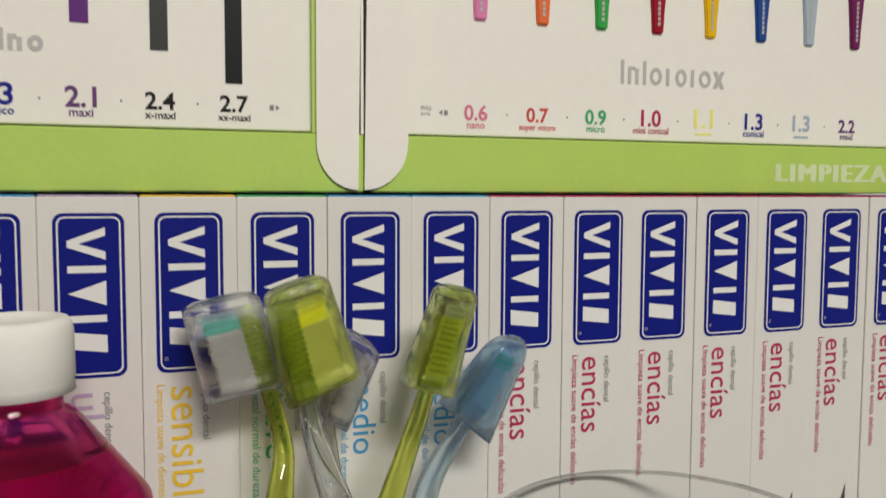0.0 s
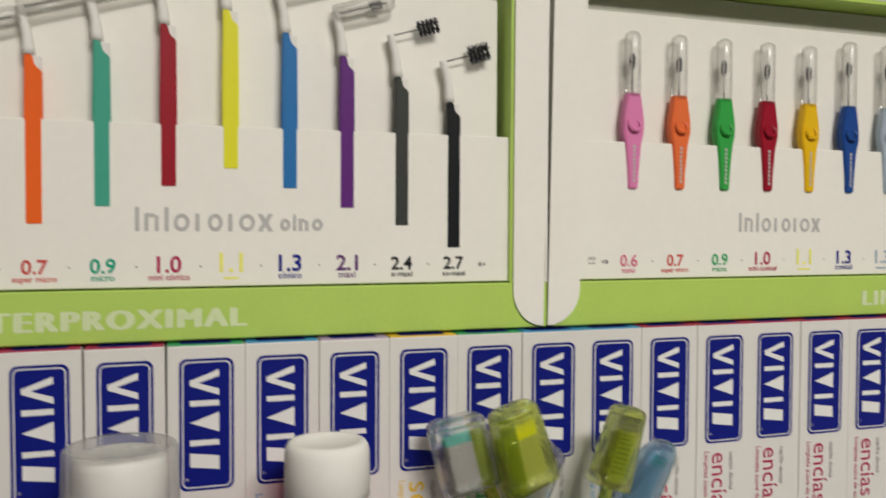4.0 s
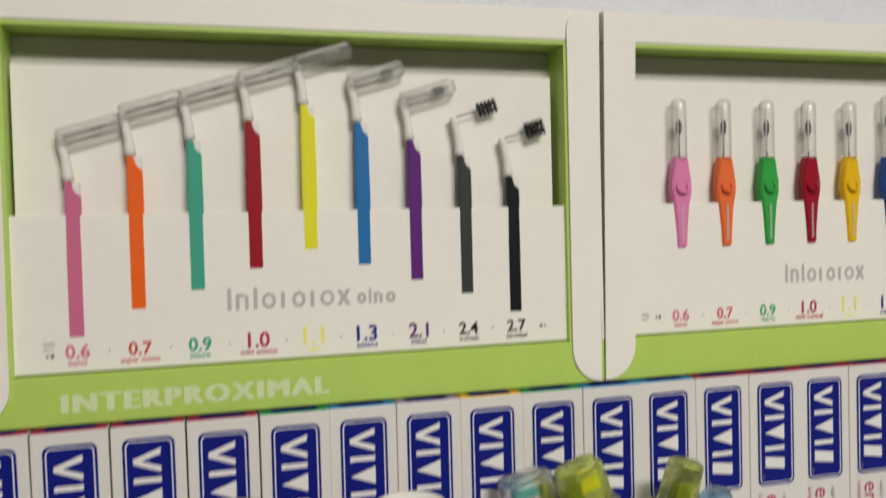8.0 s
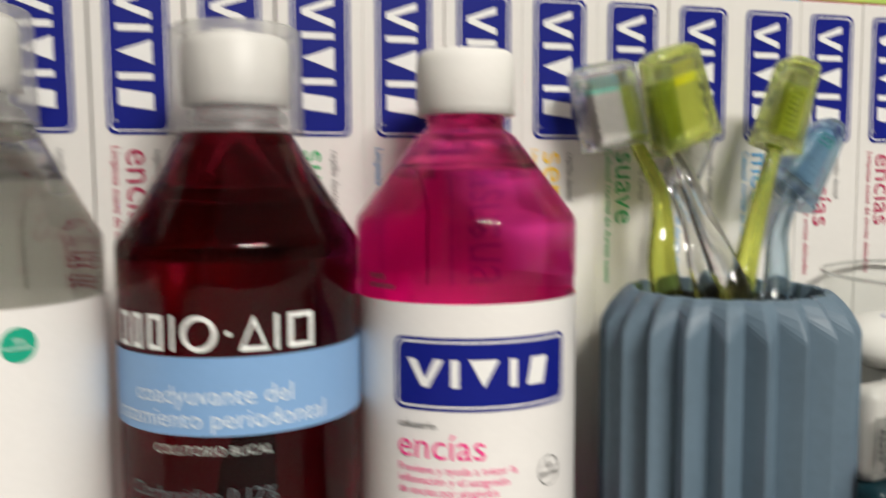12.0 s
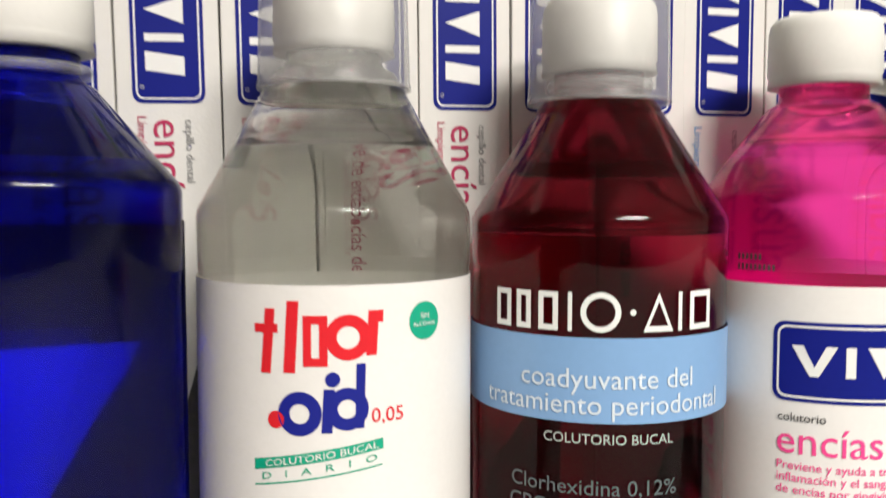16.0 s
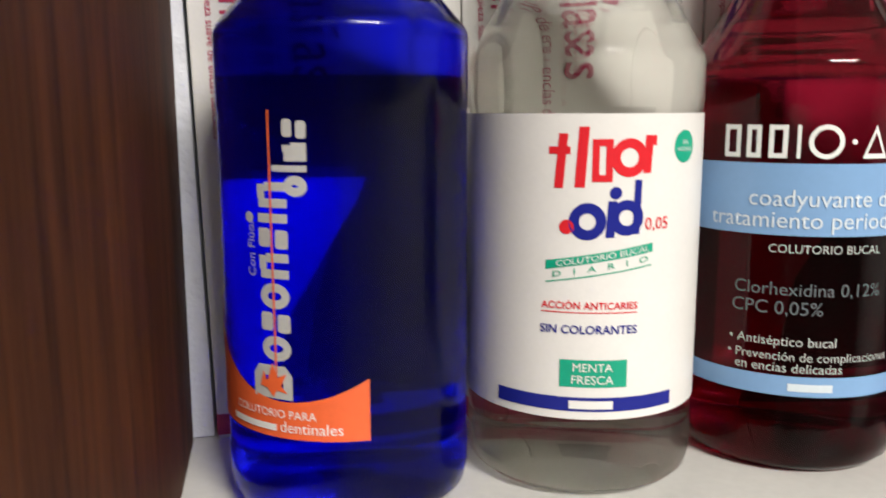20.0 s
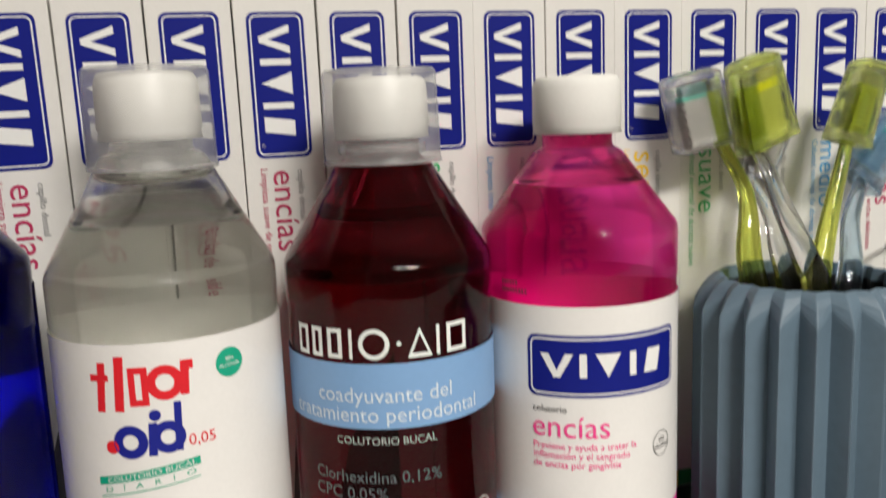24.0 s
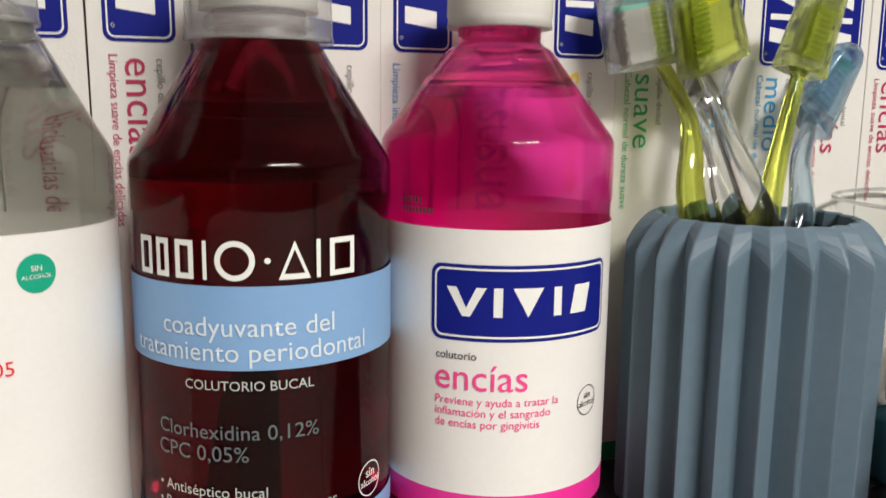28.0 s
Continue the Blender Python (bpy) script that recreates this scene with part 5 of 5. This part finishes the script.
def straight_brush(x, mat, label, long):
    t = thing("interdental_brush", (x, 0.2962, 0.2805), label, "interdental brush", "straight brushes in the display")
    bm = bmesh.new()
    outline = [(-0.0024, 0.0), (0.0024, 0.0), (0.0028, 0.008), (0.0040, 0.0210), (0.0054, 0.0270), (0.0055, 0.0320), (0.0034, 0.0452), (-0.0034, 0.0452), (-0.0055, 0.0320), (-0.0054, 0.0270), (-0.0040, 0.0210), (-0.0028, 0.008)]
    f = bm.faces.new([bm.verts.new((u, -0.0024, v)) for u, v in outline])
    for g in bmesh.ops.extrude_face_region(bm, geom=[f])["geom"]:
        if isinstance(g, bmesh.types.BMVert):
            g.co.y += 0.0046
    bmesh.ops.recalc_face_normals(bm, faces=bm.faces[:])
    bmesh.ops.bevel(bm, geom=bm.edges[:], offset=0.0005, segments=2, affect="EDGES")
    part("handle", bm, mat, t)
    part("thumb_rest", lathe([(0.0033, 0.0), (0.0038, 0.0006), (0.0033, 0.0012), (0.0024, 0.0008), (0.0024, 0.0002)], 20), mat, t)
    rest = t.children[-1]
    rest.location = (0, -0.0026, 0.0300)
    rest.rotation_euler = (radians(68), 0, 0)
    for k in range(9):
        part("brand_block", mapped(quad(0.0020 + 0.0020 * k, 0.0034 + 0.0020 * k, -0.0006, 0.0006), lambda u, v: (v, -0.0026, 0.0225 - u)), M["pale_ink"], t)
    top = 0.0745 + long
    part("cap", tube([(0, 0, 0.0440), (0, 0, 0.0455), (0, 0, top - 0.0025), (0, 0, top - 0.0008), (0, 0, top)], [0.0034, 0.0040, 0.0039, 0.0031, 0.0014], 14), M["film"], t, "clear protective cap", smooth=True)
    # white line down the clear cap in place of its highlight streak
    part("cap_ridge", tube([(-0.0021, -0.0026, 0.0480), (-0.0021, -0.0026, top - 0.004)], 0.00030, 6), M["cap"], t)
    part("wire", tube([(0, 0, 0.045), (0, 0, top - 0.011)], 0.00035, 6), M["wire"], t)
    part("bristles", tube([(0, 0, top - 0.0185), (0, 0, top - 0.016), (0, 0, top - 0.0125), (0, 0, top - 0.0105)], [0.0005, 0.0014, 0.0015, 0.0007], 10), M["wire"], t, "dark bristles")
    return t


for i, (c, rgb) in enumerate(STRAIGHT):
    straight_brush(0.1226 + 0.02575 * i, handle_paint(c + "_grip", rgb), c.replace("_", " ") + " straight interdental brush in the display card", 0.004 if i > 4 else 0.0)

# ---- glass bowl and what lies in it ----
BX, BY, BR = 0.1610, 0.2270, 0.0575
bowl = thing("glass_bowl", (BX, BY, 0.0018), "straight-sided clear glass bowl holding small samples", "bowl")
part("glass_wall", lathe([(0, 0), (BR - 0.004, 0), (BR - 0.001, 0.0012), (BR, 0.004), (BR, 0.1040), (BR - 0.0006, 0.1052), (BR - 0.0014, 0.1052), (BR - 0.0020, 0.1040), (BR - 0.0020, 0.0060), (BR - 0.006, 0.0042), (0, 0.0042)], 80, closed=False), M["bowl"], bowl, smooth=True)
part("rim", lathe([(BR - 0.0011 + 0.0010 * math.cos(a), 0.1053 + 0.0008 * math.sin(a)) for a in [2 * math.pi * i / 10 for i in range(10)]], 96), M["rim"], bowl, "rounded glass rim", smooth=True)

floss = thing("floss_dispenser", (0.1455, 0.2510, 0.0800), "white rounded floss dispenser with a blue end", "floss", turn=-5)
bm = bmesh.new()
bmesh.ops.create_uvsphere(bm, u_segments=40, v_segments=22, radius=1.0)
for v in bm.verts:
    p = v.co.copy()
    v.co = Vector((0.0275 * math.copysign(abs(p.x) ** 0.9, p.x), 0.0185 * p.y, 0.0113 * math.copysign(abs(p.z) ** 0.85, p.z)))
blue = bm.copy()
bmesh.ops.bisect_plane(bm, geom=bm.verts[:] + bm.edges[:] + bm.faces[:], plane_co=(0.0080, 0, 0), plane_no=(1, 0.25, -0.35), clear_outer=True)
bmesh.ops.bisect_plane(blue, geom=blue.verts[:] + blue.edges[:] + blue.faces[:], plane_co=(0.0080, 0, 0), plane_no=(1, 0.25, -0.35), clear_inner=True)
part("case", bm, M["cap"], floss, smooth=True)
part("blue_end", blue, paint("blue_floss_plastic", (0.035, 0.12, 0.36), 0.35, grain=0.06), floss, "blue plastic end", smooth=True)
part("top_print", mapped(disc(-0.003, -0.0045, 0.0030, squash=3.4), lambda u, v: (u, v, 0.01155 - 7 * u * u - 17 * v * v)), M["blue_ink"], floss)

tub = thing("sample_tub", (0.1480, 0.2080, 0.0064), "round white plastic tub with a flat lid", "tub")
part("tub_body", lathe([(0, 0), (0.0220, 0), (0.0236, 0.002), (0.0240, 0.050), (0, 0.050)], 40, closed=False), M["cup"], tub, "milky tub wall", smooth=True)
part("tub_lid", lathe([(0, 0.0618), (0.0215, 0.0622), (0.0225, 0.0630), (0.0245, 0.0630), (0.0258, 0.0615), (0.0262, 0.0505), (0.0, 0.0505)], 48, closed=False), M["cap"], tub, smooth=True)

teal = thing("sample_pouch", (0.1180, 0.2300, 0.0064), "teal plastic sample pouch at the bottom of the bowl", "packet", turn=10)
part("pouch", brick(-0.0110, 0.0110, -0.0085, 0.0085, 0.0, 0.0280, 0.004, 3), paint("teal_pouch", (0.012, 0.05, 0.068), 0.35), teal, smooth=True)
pack = thing("sample_packet", (0.1185, 0.2330, 0.0344), "white rounded sample packet with small dark print", "packet", turn=14)
part("pouch", brick(-0.0120, 0.0150, -0.0065, 0.0065, 0.0, 0.0345, 0.0050, 4), M["carton"], pack, smooth=True)
tag = part("clear_tag", brick(-0.0125, -0.0045, -0.0078, -0.0066, 0.0050, 0.0250, 0.0003, 1), M["film"], pack, "small clear printed tag")
part("print_bars", mapped(merged(*[quad(0.0060 + 0.0024 * i, 0.0078 + 0.0024 * i, 0.0008, 0.0026) for i in range(5)], *[quad(0.0050 + 0.0022 * i, 0.0066 + 0.0022 * i, 0.0042, 0.0056) for i in range(8)]), lambda u, v: (v - 0.0118, -0.0080, 0.0270 - u)), M["black_ink"], tag)

box = thing("sample_box", (0.1845, 0.2400, 0.0905), "small white sample box lying on the others", "carton", turn=-32)
part("small_carton", brick(-0.028, 0.030, -0.0085, 0.0085, -0.0040, 0.0040, 0.0012, 3), M["carton"], box)
part("red_mark", mapped(poly(rounded(0.006, 0.020, -0.0022, 0.0010, 0.001)), on_front(-0.0087)), M["crimson_ink"], box)
prop = thing("sample_carton", (0.1900, 0.2400, 0.0064), "upright white sample carton under the others", "carton", turn=-20)
part("carton", brick(-0.015, 0.014, -0.010, 0.010, 0, 0.0800, 0.0008, 2), M["carton"], prop)
part("print_bar", mapped(quad(-0.010, -0.008, 0.045, 0.070), on_front(-0.0102)), M["grey_ink"], prop)
prop2 = thing("sample_carton", (0.1480, 0.2560, 0.0064), "upright white sample carton under the floss", "carton", turn=-6)
part("carton", brick(-0.014, 0.014, -0.011, 0.011, 0, 0.0625, 0.0008, 2), M["carton"], prop2)

def crumpled_bag(at, sx, sz, label, seed, turn=0):
    """A clear plastic bag, creased and half collapsed, with a welded seam round it."""
    t = thing("plastic_bag", at, label, "bag", turn=turn)
    bm = bmesh.new()
    nx, nz = 34, 24
    tri = lambda q: abs((q / math.pi) % 2 - 1) * 2 - 1
    place = lambda u, v, side: ((u - 0.5) * sx + 0.0016 * tri(8 * v + seed), side * 0.0065 * math.sin(math.pi * u) * math.sin(math.pi * v) + 0.0021 * tri(7 * u + 9 * v + seed) + 0.0012 * tri(19 * v - 15 * u + 2 * seed), v * sz + 0.020 * (u - 0.5) + 0.0030 * tri(9 * u + seed))
    for side in (-1, 1):
        g = [bm.verts.new(place(i / nx, j / nz, side)) for j in range(nz + 1) for i in range(nx + 1)]
        for j in range(nz):
            for i in range(nx):
                k = j * (nx + 1) + i
                bm.faces.new((g[k], g[k + 1], g[k + nx + 2], g[k + nx + 1]))
    part("film", bm, M["bag"], t)
    rim = [place(i / 20, 1, 1) for i in range(21)]
    part("seam", tube(rim, 0.00035, 6), M["bag_seam"], t, "whitish welded seam", smooth=True)
    part("side_seam", tube([place(0, j / 16, 1) for j in range(17)], 0.00030, 6), M["bag_seam"], t, smooth=True)
    part("crease", tube([place(0.25 + 0.5 * j / 12, 0.1 + 0.7 * j / 12, -1) for j in range(13)], 0.00022, 6), M["bag_seam"], t, smooth=True)
    return t


M["bag"] = thin("clear_bag_film", (0.955, 0.965, 0.955), 0.07, 0.14, 1.0)
M["bag_seam"] = thin("bag_seam_film", (0.94, 0.95, 0.95), 0.45, 0.1, 0.8)
crumpled_bag((0.1600, 0.2070, 0.0560), 0.050, 0.024, "crumpled clear plastic bag between the samples", 0.4, -6)
crumpled_bag((0.1320, 0.2020, 0.0420), 0.030, 0.030, "small crumpled clear bag beside the tub", 2.1, 12)
crumpled_bag((0.1350, 0.2060, 0.0180), 0.040, 0.030, "crumpled clear bag low in the bowl", 4.0, -10)


# ---- small bottles ----
def small_bottle(at, ink, turn, label):
    t = thing("sample_bottle", at, label, "bottle", "small sample bottles", turn=turn)
    r = 0.0146
    part("bottle_body", lathe([(0, 0.001), (0.0112, 0), (0.0134, 0.0012), (r, 0.004), (r, 0.0392), (r - 0.0006, 0.0420), (r - 0.003, 0.0455), (0.0098, 0.0478), (0.0092, 0.0508), (0, 0.0508)], 48, closed=False), M["rose" if ink == "navy" else "claret"], t, smooth=True)
    part("screw_cap", lathe([(0, 0.0668), (0.0078, 0.0670), (0.0100, 0.0663), (0.0107, 0.0646), (0.0109, 0.0510), (0.0, 0.0508)], 48, closed=False), M["cap"], t, "white screw cap", smooth=True)
    put = lambda name, bm, mat, lift: part(name, mapped(cut_fine(bm, 0.002), on_cylinder(r + lift)), mat, t, smooth=True)
    put("label", quad(-0.034, 0.034, 0.006, 0.0372), M["paper"], 0.0001)
    if ink == "navy":
        put("brand_panel", poly(rounded(-0.0135, 0.0110, 0.0232, 0.0342, 0.0016)), M["navy"], 0.00025)
        put("outline", ring(rounded(-0.0129, 0.0104, 0.0238, 0.0336, 0.0013), rounded(-0.0125, 0.0100, 0.0242, 0.0332, 0.0011)), M["white_ink"], 0.0004)
        for bm in logo_shapes(0.0190, 0.0040):
            put("brand_shape", shifted(bm, -0.0108, 0.0262), M["white_ink"], 0.00045)
        put("kind_word", text("encías", -0.0125, -0.0015, 0.0175), M["pink_ink"], 0.0003)
        put("code_bars", merged(*[quad(0.0135, 0.0165, 0.012 + 0.0016 * i, 0.0128 + 0.0016 * i) for i in range(16)]), M["grey_ink"], 0.0003)
    else:
        put("brand_mark", merged(*[quad(-0.017 + 0.0042 * i, -0.0142 + 0.0042 * i, 0.0270, 0.0335) for i in range(7)]), M["crimson_ink"], 0.00025)
    return t


small_bottle((0.0920, 0.1766, 0.0018), "navy", -4, "small rose mouthwash sample bottle with white cap")
small_bottle((0.1245, 0.1640, 0.0018), "red", 12, "small dark mouthwash sample bottle with red brand blocks")
